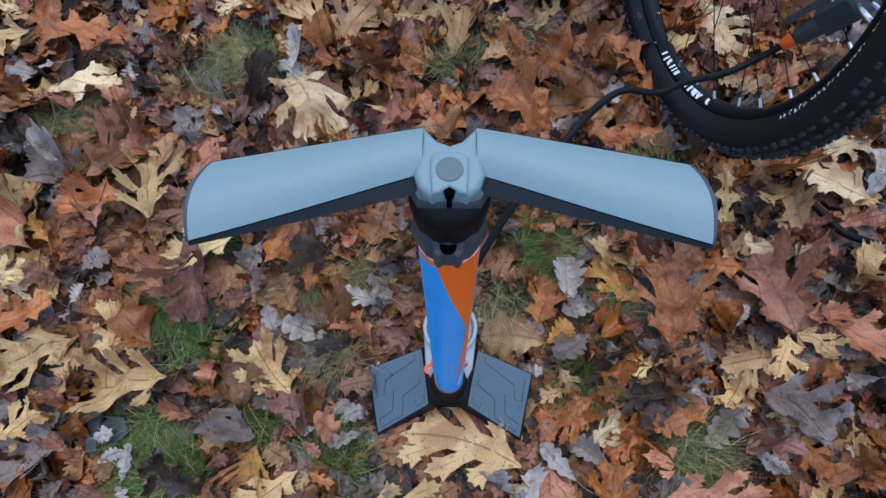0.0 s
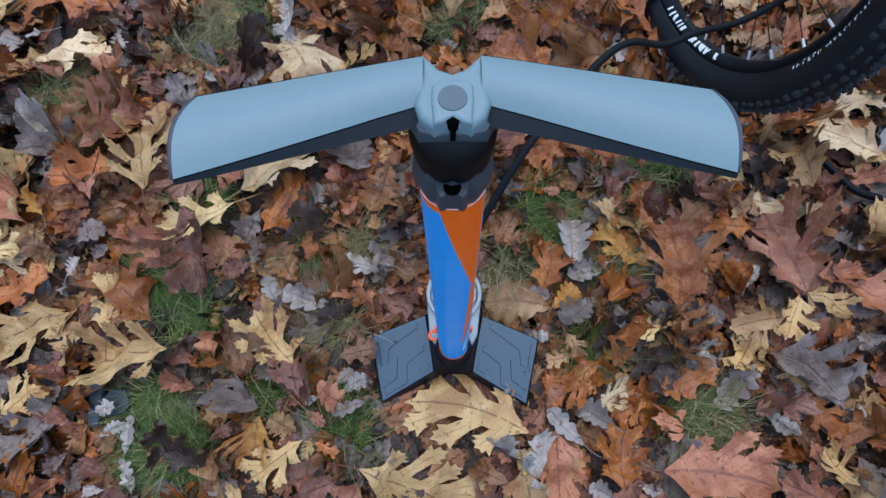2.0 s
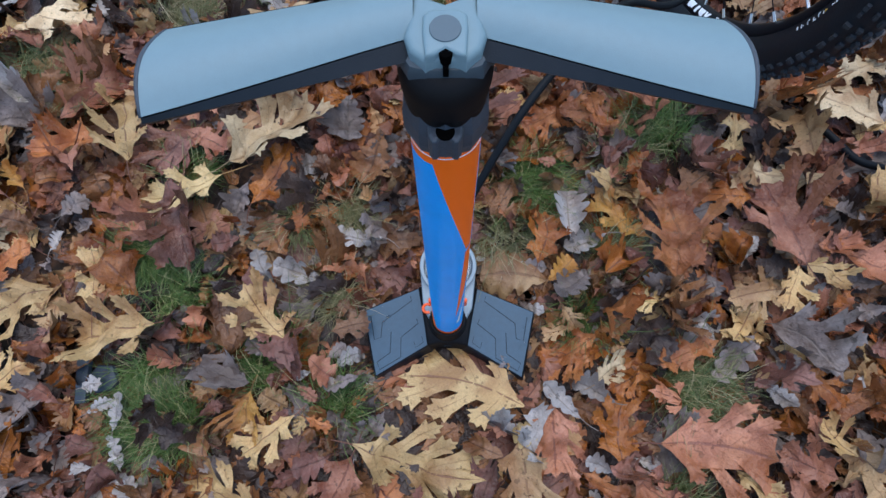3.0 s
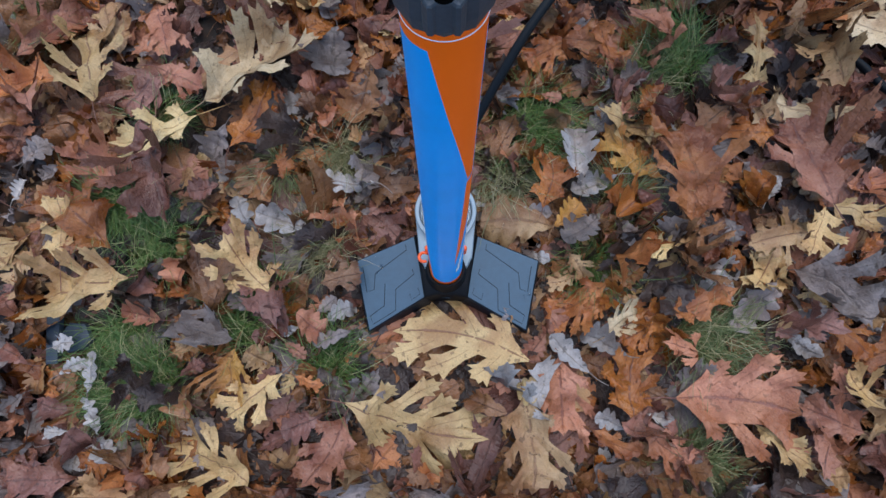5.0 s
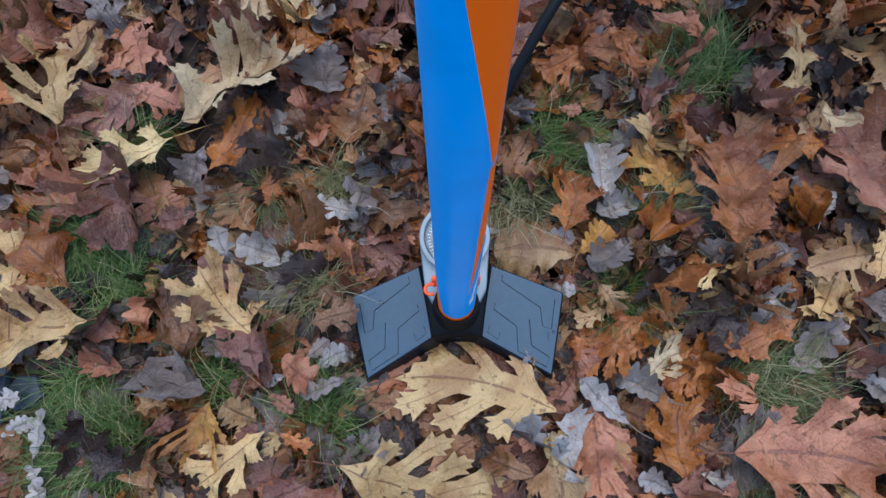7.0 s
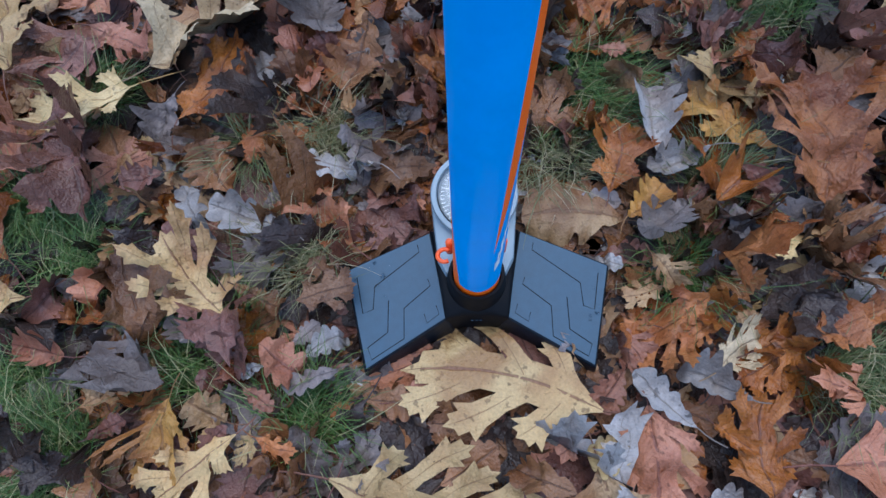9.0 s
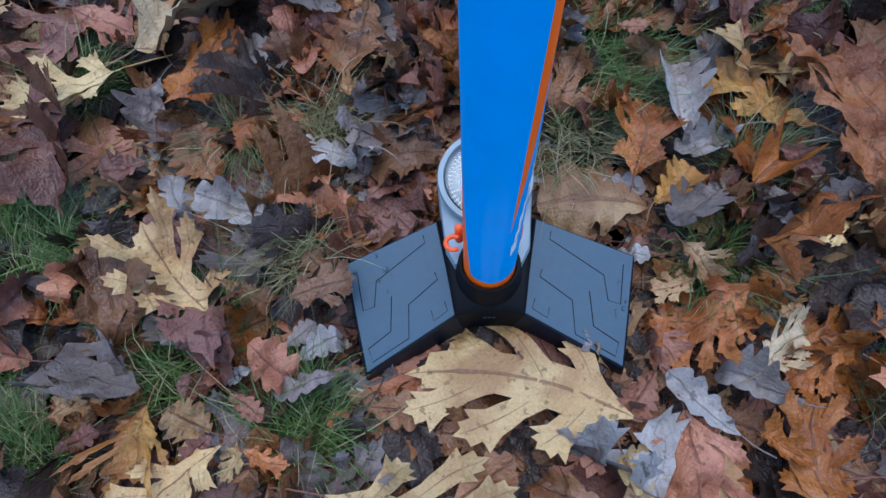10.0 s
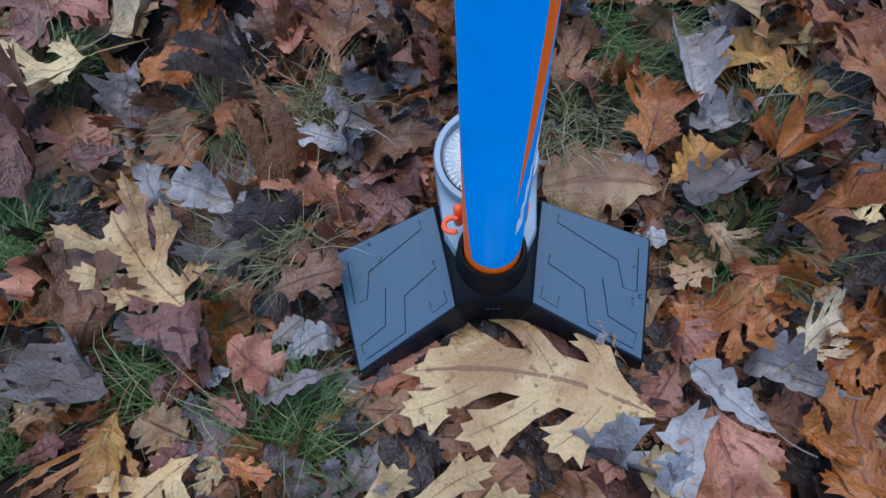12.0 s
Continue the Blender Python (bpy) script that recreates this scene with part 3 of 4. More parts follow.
lay(-0.494, 0.402, -135, 0.030, "round", "grey", 0.8)
lay(0.067, -0.023, -24, 0.054, "round", "brown", 0.6)
lay(0.484, 0.117, -55, 0.070, "red", "rust", 0.7)
lay(-0.257, 0.435, -123, 0.059, "round", "grey", 0.6)
lay(-0.207, 0.323, 117, 0.070, "round", "brown", 0.85)
lay(-0.178, 0.308, 18, 0.047, "round", "grey", 0.6)
lay(-0.204, 0.111, 151, 0.049, "round", "tan2", 0.8)
lay(-0.089, 0.094, 148, 0.039, "round", "rust", 0.6)
lay(0.163, 0.262, 174, 0.104, "round", "tan2", 0.7)
lay(0.113, 0.283, -5, 0.054, "round", "grey", 0.45)
lay(0.161, 0.258, 38, 0.051, "round", "ochre", 0.7)
lay(0.222, 0.269, -151, 0.065, "round", "grey", 0.75)
lay(0.202, 0.313, 90, 0.077, "round", "palegrey", 0.7)
lay(0.249, 0.318, -167, 0.068, "round", "palegrey", 0.5)
lay(0.215, 0.379, 45, 0.068, "round", "grey", 0.6)
lay(0.339, 0.367, 122, 0.026, "round", "palegrey", 0.3)
lay(0.271, 0.304, -62, 0.053, "round", "mauve", 0.5)
lay(0.321, 0.221, -173, 0.058, "red", "yellow", 0.6)
lay(0.121, 0.231, -25, 0.038, "round", "palegrey", 0.5)
lay(0.241, 0.126, 18, 0.062, "red", "rust", 0.6)
lay(0.196, 0.072, -45, 0.041, "red", "rust", 0.5)
lay(0.089, 0.070, -160, 0.049, "red", "pink", 0.7)
lay(0.137, 0.125, -133, 0.050, "round", "pink", 0.6)
lay(0.207, 0.164, 59, 0.035, "round", "grey", 0.5)
lay(-0.666, 0.424, 92, 0.167, "red", "yellow", 0.78, 0.006)
lay(-0.687, 0.393, 9, 0.064, "red", "yellow", 0.9, 0.006)
lay(-0.698, 0.861, -154, 0.095, "red", "tan", 0.8, 0.006)
lay(-0.141, 0.207, 8, 0.056, "red", "brown", 0.75, 0.026)
lay(-0.360, 0.629, -75, 0.091, "red", "pink", 1.0)
lay(-0.553, 0.563, 34, 0.121, "red", "pink", 0.7)
lay(-0.484, 0.519, -177, 0.113, "red", "orange", 0.55, 0.002)
lay(-0.411, 0.557, 108, 0.094, "red", "tan2", 0.7, 0.002)
lay(-0.442, 0.481, 101, 0.128, "red", "tan", 0.95, 0.005)
lay(-0.333, 0.545, -134, 0.110, "red", "mauve", 0.85, 0.001)
lay(-0.352, 0.522, -28, 0.069, "red", "pink", 0.95, 0.003)
lay(-0.289, 0.471, 40, 0.156, "red", "paletan", 0.85, 0.006)
lay(-0.299, 0.451, -165, 0.122, "red", "yellow", 0.6, 0.009)
lay(-0.371, 0.446, -78, 0.145, "red", "mauve", 0.65, 0.007)
lay(-0.251, 0.398, 59, 0.112, "red", "rust", 0.6, 0.01)
lay(-0.408, 0.367, 139, 0.087, "red", "pink", 0.85, 0.001)
lay(-0.418, 0.280, 140, 0.140, "red", "rust", 0.85, 0.004)
lay(-0.477, 0.264, 99, 0.098, "red", "tan", 0.62, 0.008)
lay(-0.386, 0.235, -175, 0.119, "red", "tan", 0.92, 0.01)
lay(-0.106, 0.571, -93, 0.083, "round", "grey", 0.8, 0.003)
lay(-0.060, 0.504, -115, 0.093, "round", "brown", 0.65, 0.004)
lay(-0.144, 0.463, -168, 0.055, "round", "palegrey", 0.65, 0.002)
lay(-0.066, 0.336, 165, 0.086, "round", "palegrey", 0.38, 0.004)
lay(-0.153, 0.281, 158, 0.081, "round", "palegrey", 0.48, 0.004)
lay(-0.224, 0.275, 115, 0.069, "round", "palegrey", 0.4, 0.006)
lay(-0.206, 0.202, 124, 0.096, "red", "tan", 0.95, 0.008)
lay(-0.253, 0.136, -102, 0.058, "red", "ochre", 1.2, 0.004)
lay(-0.193, 0.100, -150, 0.095, "red", "tan", 0.65, 0.006)
lay(-0.240, -0.030, 152, 0.119, "red", "tan", 0.85, 0.004)
lay(-0.121, 0.043, -126, 0.094, "red", "pink", 0.85, 0.002)
lay(-0.455, -0.004, 178, 0.093, "red", "mauve", 0.85, 0.002)
lay(0.098, 0.049, -91, 0.113, "red", "tan2", 0.8, 0.004)
lay(0.338, 0.244, 92, 0.129, "red", "orange", 0.95, 0.006)
lay(0.307, 0.307, 128, 0.106, "red", "ochre", 0.5, 0.008)
lay(0.514, 0.255, -35, 0.070, "red", "tan", 0.75, 0.002)
lay(0.506, 0.252, -120, 0.072, "red", "tan", 0.7, 0.002)
lay(0.479, 0.221, -172, 0.084, "red", "tan2", 0.75, 0.001)
lay(0.512, 0.253, 105, 0.127, "red", "pink", 0.9, 0.007)
lay(0.460, 0.353, 165, 0.083, "red", "rust", 0.65, 0.004)
lay(0.562, 0.374, 163, 0.108, "round", "paletan", 0.5, 0.004)
lay(0.150, 0.284, 77, 0.077, "red", "rust", 0.85, 0.004)
lay(0.214, 0.518, -158, 0.078, "red", "orange", 0.75, 0.003)
lay(0.152, 0.533, -155, 0.072, "red", "pink", 0.85, 0.002)
lay(0.281, 0.032, -12, 0.142, "red", "pink", 0.95, 0.004)
lay(0.182, 0.070, 130, 0.072, "round", "palegrey", 0.42, 0.004)
lay(0.228, 0.086, 150, 0.064, "round", "palegrey", 0.48, 0.008)
lay(0.217, 0.178, -156, 0.090, "red", "orange", 0.7, 0.002)
lay(0.377, 0.157, -163, 0.098, "red", "orange", 0.45, 0.004)
lay(0.146, 0.092, -92, 0.094, "red", "pink", 0.95, 0.003)
lay(0.225, 0.010, 79, 0.085, "red", "rust", 0.9, 0.003)
lay(0.177, 0.003, -29, 0.068, "red", "orange", 0.5, 0.004)
lay(0.238, -0.006, -39, 0.064, "red", "pink", 0.9, 0.003)
lay(0.369, -0.004, -43, 0.086, "red", "tan", 0.45, 0.006)
lay(0.499, -0.026, 152, 0.081, "red", "pink", 0.75, 0.002)
lay(0.522, -0.000, 120, 0.058, "red", "tan", 0.95, 0.004)
lay(0.131, 0.055, 176, 0.043, "round", "yellow", 0.8, 0.004)
lay(0.439, 0.169, -137, 0.102, "round", "grey", 0.42, 0.005)
lay(0.427, 0.097, -36, 0.057, "round", "palegrey", 0.45, 0.004)
lay(0.215, -0.000, 155, 0.040, "round", "palegrey", 0.65, 0.003)
lay(-0.488, 0.156, 7, 0.034, "round", "palegrey", 0.75, 0.008)
lay(-0.440, 0.096, 83, 0.056, "round", "palegrey", 0.5, 0.004)
lay(-0.427, 0.042, 107, 0.056, "round", "palegrey", 0.5, 0.003)
lay(-0.399, 0.006, 130, 0.051, "round", "palegrey", 0.5, 0.003)
lay(-0.344, 0.178, 162, 0.062, "round", "pink", 0.5, 0.003)
lay(-0.336, 0.135, 26, 0.051, "red", "tan2", 0.6, 0.004)
lay(-0.288, 0.189, 60, 0.036, "round", "grey", 0.5, 0.003)
lay(-0.233, 0.182, 136, 0.039, "round", "grey", 0.6, 0.003)
lay(-0.337, 0.168, 22, 0.035, "round", "brown", 0.55, 0.002)
lay(-0.330, 0.144, 22, 0.048, "red", "tan2", 0.5, 0.003)
lay(-0.172, 0.156, -156, 0.027, "round", "palegrey", 0.5, 0.004)
lay(-0.108, 0.148, -167, 0.055, "round", "grey", 0.45, 0.001)
lay(-0.143, 0.161, 22, 0.045, "round", "palegrey", 0.6, 0.002)
lay(-0.154, 0.173, 35, 0.035, "round", "grey", 0.6, 0.001)
lay(-0.201, 0.231, -33, 0.056, "round", "brown", 0.5, 0.003)
lay(-0.193, 0.139, -41, 0.037, "round", "pink", 0.5, 0.003)
lay(-0.226, 0.079, 50, 0.040, "round", "mauve", 0.42, 0.006)
lay(-0.184, 0.103, -117, 0.033, "red", "tan", 0.55, 0.004)
lay(-0.180, 0.096, -21, 0.039, "red", "orange", 0.55, 0.003)
lay(-0.323, 0.108, 24, 0.034, "round", "mauve", 0.65, 0.002)
lay(-0.288, 0.086, 25, 0.029, "round", "tan2", 0.6, 0.003)
lay(-0.299, 0.210, 45, 0.021, "red", "tan", 0.6, 0.003)
lay(-0.325, 0.184, 44, 0.029, "round", "brown", 0.5, 0.003)
lay(-0.343, 0.251, 9, 0.024, "round", "grey", 0.35, 0.003)
lay(-0.220, 0.249, 121, 0.077, "round", "mauve", 0.42, 0.008)
lay(0.167, 0.158, 162, 0.035, "red", "rust", 0.6, 0.003)
lay(0.182, 0.192, -171, 0.039, "red", "tan2", 0.7, 0.002)
lay(0.176, 0.221, -66, 0.043, "red", "tan2", 0.7, 0.003)
lay(0.130, 0.157, -53, 0.038, "red", "pink", 0.95, 0.002)
lay(0.216, 0.156, -150, 0.039, "red", "orange", 0.7, 0.002)
lay(0.206, 0.112, 27, 0.059, "red", "paletan", 0.65, 0.002)
lay(0.283, 0.133, -155, 0.070, "red", "rust", 0.6, 0.004)
lay(0.248, 0.219, -164, 0.025, "round", "palegrey", 0.65, 0.003)
lay(0.258, 0.177, 117, 0.031, "round", "brown", 0.75, 0.002)
lay(0.257, 0.156, -171, 0.025, "round", "tan2", 0.6, 0.002)


# ---- grass ----
def blade_mat(name, a, b, dry):
    """Grass blades that go from one green to the other, one in five dried to straw."""
    m = mat(name, a, 0.5)
    k = Nodes(m)
    rnd = m.node_tree.nodes.new("ShaderNodeNewGeometry").outputs["Random Per Island"]
    c = k.mix(k.ramp(rnd, 0.8, 0.9), k.mix(k.math("MULTIPLY", rnd, 1.25), a, b), dry)
    m.node_tree.links.new(c, m.node_tree.nodes["Principled BSDF"].inputs["Base Color"])
    return m


GRASS = {
    "g": blade_mat("green_grass", (0.036, 0.088, 0.014), (0.14, 0.205, 0.05), (0.38, 0.34, 0.16)),
    "m": blade_mat("fading_grass", (0.06, 0.10, 0.03), (0.20, 0.21, 0.08), (0.42, 0.35, 0.19)),
    "s": blade_mat("straw_grass", (0.11, 0.13, 0.045), (0.27, 0.23, 0.11), (0.46, 0.37, 0.22)),
}


def tuft(x, y, radius, sort):
    """A low tuft of fine blades that splay outwards."""
    rng = random.Random(int(x * 9000 + y * 700))
    TUFTS.append((x, y, radius))
    verts, faces = [], []
    combed = rng.uniform(0, 2 * math.pi)
    for _ in range(int(220 + 15000 * radius)):
        a, r = rng.uniform(0, 2 * math.pi), 0.92 * radius * math.sqrt(rng.random())
        px, py = x + r * math.cos(a), y + r * math.sin(a)
        if on_foot(px, py, 0.004):
            continue
        lean = rng.gauss(combed, 1.3)
        length, w, rise = rng.uniform(0.028, 0.074), rng.uniform(0.00028, 0.00068), rng.uniform(0.10, 0.55)
        if rng.random() < 0.02:
            length, rise = length * 1.6, 0.35
        bend = rng.uniform(-0.6, 0.6)
        o = len(verts)
        for i in range(5):
            q = i / 4
            d = lean + bend * q
            reach = length * q
            cx, cy = px + reach * math.cos(d) * 0.85, py + reach * math.sin(d) * 0.85
            cz = -0.016 + length * (rise * math.sin(q * 2.0) + 0.25 * q)
            ww = w * (1 - q ** 2 * 0.9)
            nx, ny = -math.sin(d), math.cos(d)
            verts += [(cx - nx * ww, cy - ny * ww, cz), (cx, cy, cz + ww * 0.6), (cx + nx * ww, cy + ny * ww, cz)]
        for i in range(4):
            b = o + 3 * i
            faces += [(b, b + 3, b + 4, b + 1), (b + 1, b + 4, b + 5, b + 2)]
    me = bpy.data.meshes.new("grass_tuft")
    me.from_pydata(verts, [], faces)
    me.materials.append(GRASS[sort])
    words = {"g": "low tuft of fine green grass", "m": "low tuft of half-faded grass", "s": "tuft of dry straw-coloured grass"}[sort]
    tagged(new("grass_tuft", me), words + " between the leaves", "grass", kind="stuff")


tuft(0.148, 0.408, 0.058, "g")
tuft(0.361, 0.497, 0.051, "g")
tuft(-0.368, 0.284, 0.046, "g")
tuft(-0.410, 0.151, 0.052, "g")
tuft(-0.242, 0.176, 0.048, "g")
tuft(-0.149, 0.109, 0.034, "g")
tuft(-0.140, 0.264, 0.034, "s")
tuft(-0.118, 0.393, 0.030, "s")
tuft(0.339, 0.098, 0.050, "m")
tuft(-0.434, 0.346, 0.022, "g")
tuft(-0.361, 0.467, 0.026, "g")
tuft(-0.383, 0.753, 0.060, "s")
tuft(-0.607, 0.678, 0.059, "m")
tuft(0.068, 0.751, 0.039, "m")
tuft(-0.295, 0.799, 0.045, "m")
tuft(0.207, 0.208, 0.027, "g")
tuft(0.255, 0.297, 0.022, "m")
tuft(-0.361, 0.092, 0.034, "g")
tuft(0.104, 0.343, 0.032, "s")
tuft(0.295, 0.455, 0.029, "m")
tuft(0.166, 0.814, 0.030, "s")
tuft(-0.534, 0.631, 0.020, "g")
tuft(-0.417, 0.346, 0.026, "g")
tuft(0.298, -0.052, 0.032, "m")
tuft(-0.192, 0.382, 0.018, "m")
tuft(-0.393, 0.095, 0.037, "g")


def build_litter():
    """The deep litter between the leaves that can be told apart."""
    rng = random.Random(11)
    mix = ["brown"] * 8 + ["mauve"] * 8 + ["dark"] * 1 + ["grey"] * 6 + ["rust"] * 8 + ["pink"] * 8 + ["palegrey"] * 3 + ["tan2"] * 6 + ["tan"] * 3 + ["orange"] * 4
    back = ["rust"] * 6 + ["pink"] * 6 + ["orange"] * 5 + ["brown"] * 4 + ["mauve"] * 4 + ["tan2"] * 4 + ["grey"] * 2 + ["palegrey"] * 1 + ["tan"] * 3
    damp = ["brown"] * 6 + ["mauve"] * 5 + ["dark"] * 4 + ["grey"] * 4 + ["rust"] * 4 + ["pink"] * 2 + ["palegrey"] * 1 + ["tan2"] * 2 + ["orange"] * 2
    chunks = {}
    for i in range(17000):
        near = i < 12000
        if near:
            x, y = rng.uniform(-0.95, 1.0), rng.uniform(-0.25, 1.15)
            if rng.random() < 0.14:
                push = 1.0 + 0.9 * rng.random()
                x, y = 0.02 + (x - 0.02) * push, 0.45 + (y - 0.45) * push
            if i < 1900:
                x, y = rng.gauss(FOOT[0], 0.13), rng.gauss(FOOT[1], 0.11)
        else:
            r, a = 0.75 + 3.4 * rng.random() ** 0.75, rng.uniform(0, 2 * math.pi)
            x, y = r * math.cos(a), 0.4 + r * math.sin(a)
            if -0.95 < x < 1.0 and -0.25 < y < 1.15:
                continue
        kind = "round" if not near or rng.random() < (0.7 if y < 0.35 and x < 0.2 else 0.5) else "red"
        length = rng.uniform(0.03, 0.07) if kind == "round" else rng.uniform(0.055, 0.12)
        length *= 1.0 if near else 1.7
        turn = rng.uniform(0, 360)
        cx, cy = x + 0.5 * length * math.cos(radians(turn)), y + 0.5 * length * math.sin(radians(turn))
        level = rng.random()
        if near and any(math.hypot(cx - tx, cy - ty) < tr * 0.85 for tx, ty, tr in TUFTS) and level > 0.25 and rng.random() < 0.92:
            continue
        under = near and any(math.hypot(cx - tx, cy - ty) < tr * 1.1 for tx, ty, tr in LAID)
        if under and level > (0.45 if math.hypot(cx - FOOT[0], cy - FOOT[1]) < 0.2 else 0.62):
            continue
        if on_foot(cx, cy, 0.011):
            continue
        close = math.hypot(cx - FOOT[0], cy - FOOT[1]) < 0.17
        colour = rng.choice(damp if x < 0.0 and y < 0.30 else mix if rng.random() > (y - 0.25) / 0.7 else back)
        # low leaves take dark colours: the shade in the gaps, put into colour
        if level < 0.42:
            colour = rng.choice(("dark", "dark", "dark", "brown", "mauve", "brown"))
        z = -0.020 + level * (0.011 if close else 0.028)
        tilt = 8 if close or under else 30
        m = pose(x, y, z, rng.gauss(0, tilt), rng.gauss(0, tilt), turn)
        v, f, u = leaf_data(kind, length, rng.uniform(0.5, 0.8), rng, 20 if near else 9, near and kind == "round", 0.6 if under else 1.1 if close else 1.2 if level < 0.42 else 2.2)
        a = np.asarray(v) @ np.asarray(m.to_3x3()).T + np.asarray(m.translation)
        if close:
            for w in a:
                if on_foot(w[0], w[1], 0.003):
                    w[2] = min(w[2], -0.004)
        low = ground_height(cx, cy) - 0.001
        a[:, 2] = np.maximum(a[:, 2], low)
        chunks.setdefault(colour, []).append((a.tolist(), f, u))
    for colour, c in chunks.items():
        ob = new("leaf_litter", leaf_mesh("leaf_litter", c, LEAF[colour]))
        tagged(ob, "crumpled " + WORDS.get(colour, "dark, shade-toned") + " oak leaves in the litter", "leaf litter", kind="stuff")


build_litter()

# ---- floor pump ----
def build_pump():
    pump = new("floor_pump")
    pump.matrix_world = pose(FOOT[0], FOOT[1], 0.0, -3.5, 1.4, -4.5)
    tagged(pump, "blue and orange floor pump with grey winged handle on leaves", "bicycle pump")

    # foot: a black hub and two sloping tread plates
    hub = lathe([(0.0, -0.012), (0.0285, -0.012), (0.0275, 0.012), (0.0255, 0.040), (0.0238, 0.056), (0.0230, 0.0582), (0.0208, 0.0582), (0.0198, 0.050), (0.0, 0.050)], 48)
    sharp(part("hub", hub, black, pump))
    for i in range(3):
        part("marking", prism([(-0.0012, -0.0004), (0.0012, -0.0004), (0.0012, 0.0004), (-0.0012, 0.0004)], 0.0, 0.0004), plastic_top, pump, "faint moulded bar", False, pose(-0.0036 + 0.0036 * i, -0.0290, 0.014, 86, 0, 0))
    neck = prism([(-0.0275, -0.0315), (-0.013, -0.0285), (0.013, -0.0285), (0.0275, -0.0315), (0.0300, -0.014), (0.0405, 0.05), (-0.0405, 0.05), (-0.0300, -0.014)], -0.012, 0.0290, 0.004, 3)
    for v in neck.verts:
        if v.co.z > 0.02:
            v.co.z += 0.014 * min(1.0, max(0.0, (v.co.y + 0.0300) / 0.014)) * max(0.0, 1 - abs(v.co.x) / 0.06)
    bmesh.ops.triangulate(neck, faces=[f for f in neck.faces if len(f.verts) > 4])
    sharp(part("base_block", neck, black, pump))

    groove_a = [(0.17, 0.08), (0.168, 0.163), (0.72, 0.29), (0.785, 0.495), (0.905, 0.482), (0.895, 0.122)]
    groove_b = [(0.134, 0.488), (0.12, 0.57), (0.45, 0.645), (0.513, 0.93), (0.905, 0.935), (0.925, 0.81), (0.675, 0.78), (0.60, 0.49)]
    groove_c = [(0.1, 0.8), (0.088, 0.905), (0.237, 0.92), (0.245, 0.815)]
    for s in (-1, 1):
        ib, fi, of, ob = Vector((0.0395 * s, 0.0475, 0.0358)), Vector((0.0250 * s, -0.0300, 0.0262)), Vector((0.1000 * s + 0.002, -0.0720, 0.0088)), Vector((0.1185 * s + 0.0015, 0.0180, 0.0203))

        def at(u, v, lift=0.0):
            p = ib * (1 - u) * (1 - v) + fi * (1 - u) * v + of * u * v + ob * u * (1 - v)
            return p + Vector((0, 0, lift))

        bm = bmesh.new()
        top = [bm.verts.new(p) for p in (ib, fi, of, ob)]
        spread = [Vector((-0.004 * s, 0.004, 0)), Vector((-0.006 * s, -0.002, 0)), Vector((0.003 * s, -0.002, 0)), Vector((0.005 * s, 0.004, 0))]
        low = [bm.verts.new((p.x + d.x, p.y + d.y, -0.014)) for p, d in zip((ib, fi, of, ob), spread)]
        bm.faces.new(top)
        bm.faces.new(low[::-1])
        for i in range(4):
            j = (i + 1) % 4
            bm.faces.new((top[i], low[i], low[j], top[j]))
        bmesh.ops.recalc_face_normals(bm, faces=bm.faces)
        bmesh.ops.bevel(bm, geom=list(bm.edges), offset=0.0026, segments=3, affect="EDGES", profile=0.6)
        # plate sides hold their shade as colour; the pad is the lit top
        plate = sharp(part("foot_plate", bm, charcoal_shaded, pump, "charcoal plastic foot plate, sides shade-darkened, with engraved lines"), 50)
        bm = bmesh.new()
        n = 8
        grid = [[bm.verts.new(at(0.02 + 0.96 * i / n, 0.018 + 0.962 * j / n, 0.0006)) for j in range(n + 1)] for i in range(n + 1)]
        for i in range(n):
            for j in range(n):
                bm.faces.new((grid[i][j], grid[i + 1][j], grid[i + 1][j + 1], grid[i][j + 1]))
        bmesh.ops.recalc_face_normals(bm, faces=bm.faces)
        pad = bmesh.ops.extrude_face_region(bm, geom=list(bm.faces))
        bmesh.ops.translate(bm, verts=[g for g in pad["geom"] if isinstance(g, bmesh.types.BMVert)], vec=(0, 0, -0.0016))
        bmesh.ops.recalc_face_normals(bm, faces=bm.faces)
        sharp(part("tread_pad", bm, plastic_top, plate, "blue-grey matt tread pad"), 50)
        # grooves are thin dark tubes, the shade of engraving given as colour
        for g in (groove_a, groove_b, groove_c):
            part("groove", tube([at(u, v, 0.0004) for u, v in g], 0.0005 if g is not groove_c else 0.0004, 6), groove_shade, plate)
        # drops of water on the pad
        left = ((0.607, 0.229, 0.0024), (0.693, 0.293, 0.0016), (0.672, 0.063, 0.0017), (0.918, 0.13, 0.0011), (0.634, 0.432, 0.0012), (0.741, 0.08, 0.0009), (0.509, 0.163, 0.0008), (0.56, 0.30, 0.0008))
        right = ((0.869, 0.294, 0.0012), (0.936, 0.506, 0.0019), (0.869, 0.558, 0.0014), (0.877, 0.602, 0.0011), (0.951, 0.439, 0.0012))
        for u, v, r in left if s < 0 else right:
            p = at(u, v, 0.0007 + 0.15 * r)
            part("water_drop", lathe([(0, 0.5 * r), (0.6 * r, 0.4 * r), (r, 0.0), (0.9 * r, -0.2 * r)], 12), water_clear, plate, "clear water drop", True, pose(p.x, p.y, p.z))
    # barrel
    sharp(part("barrel", lathe([(0.0, 0.045), (0.0194, 0.045), (0.0194, 0.582), (0.0, 0.582)], 72), lacquer, pump, "glossy blue barrel with orange wedges"), 50)
    letters = bmesh.new()
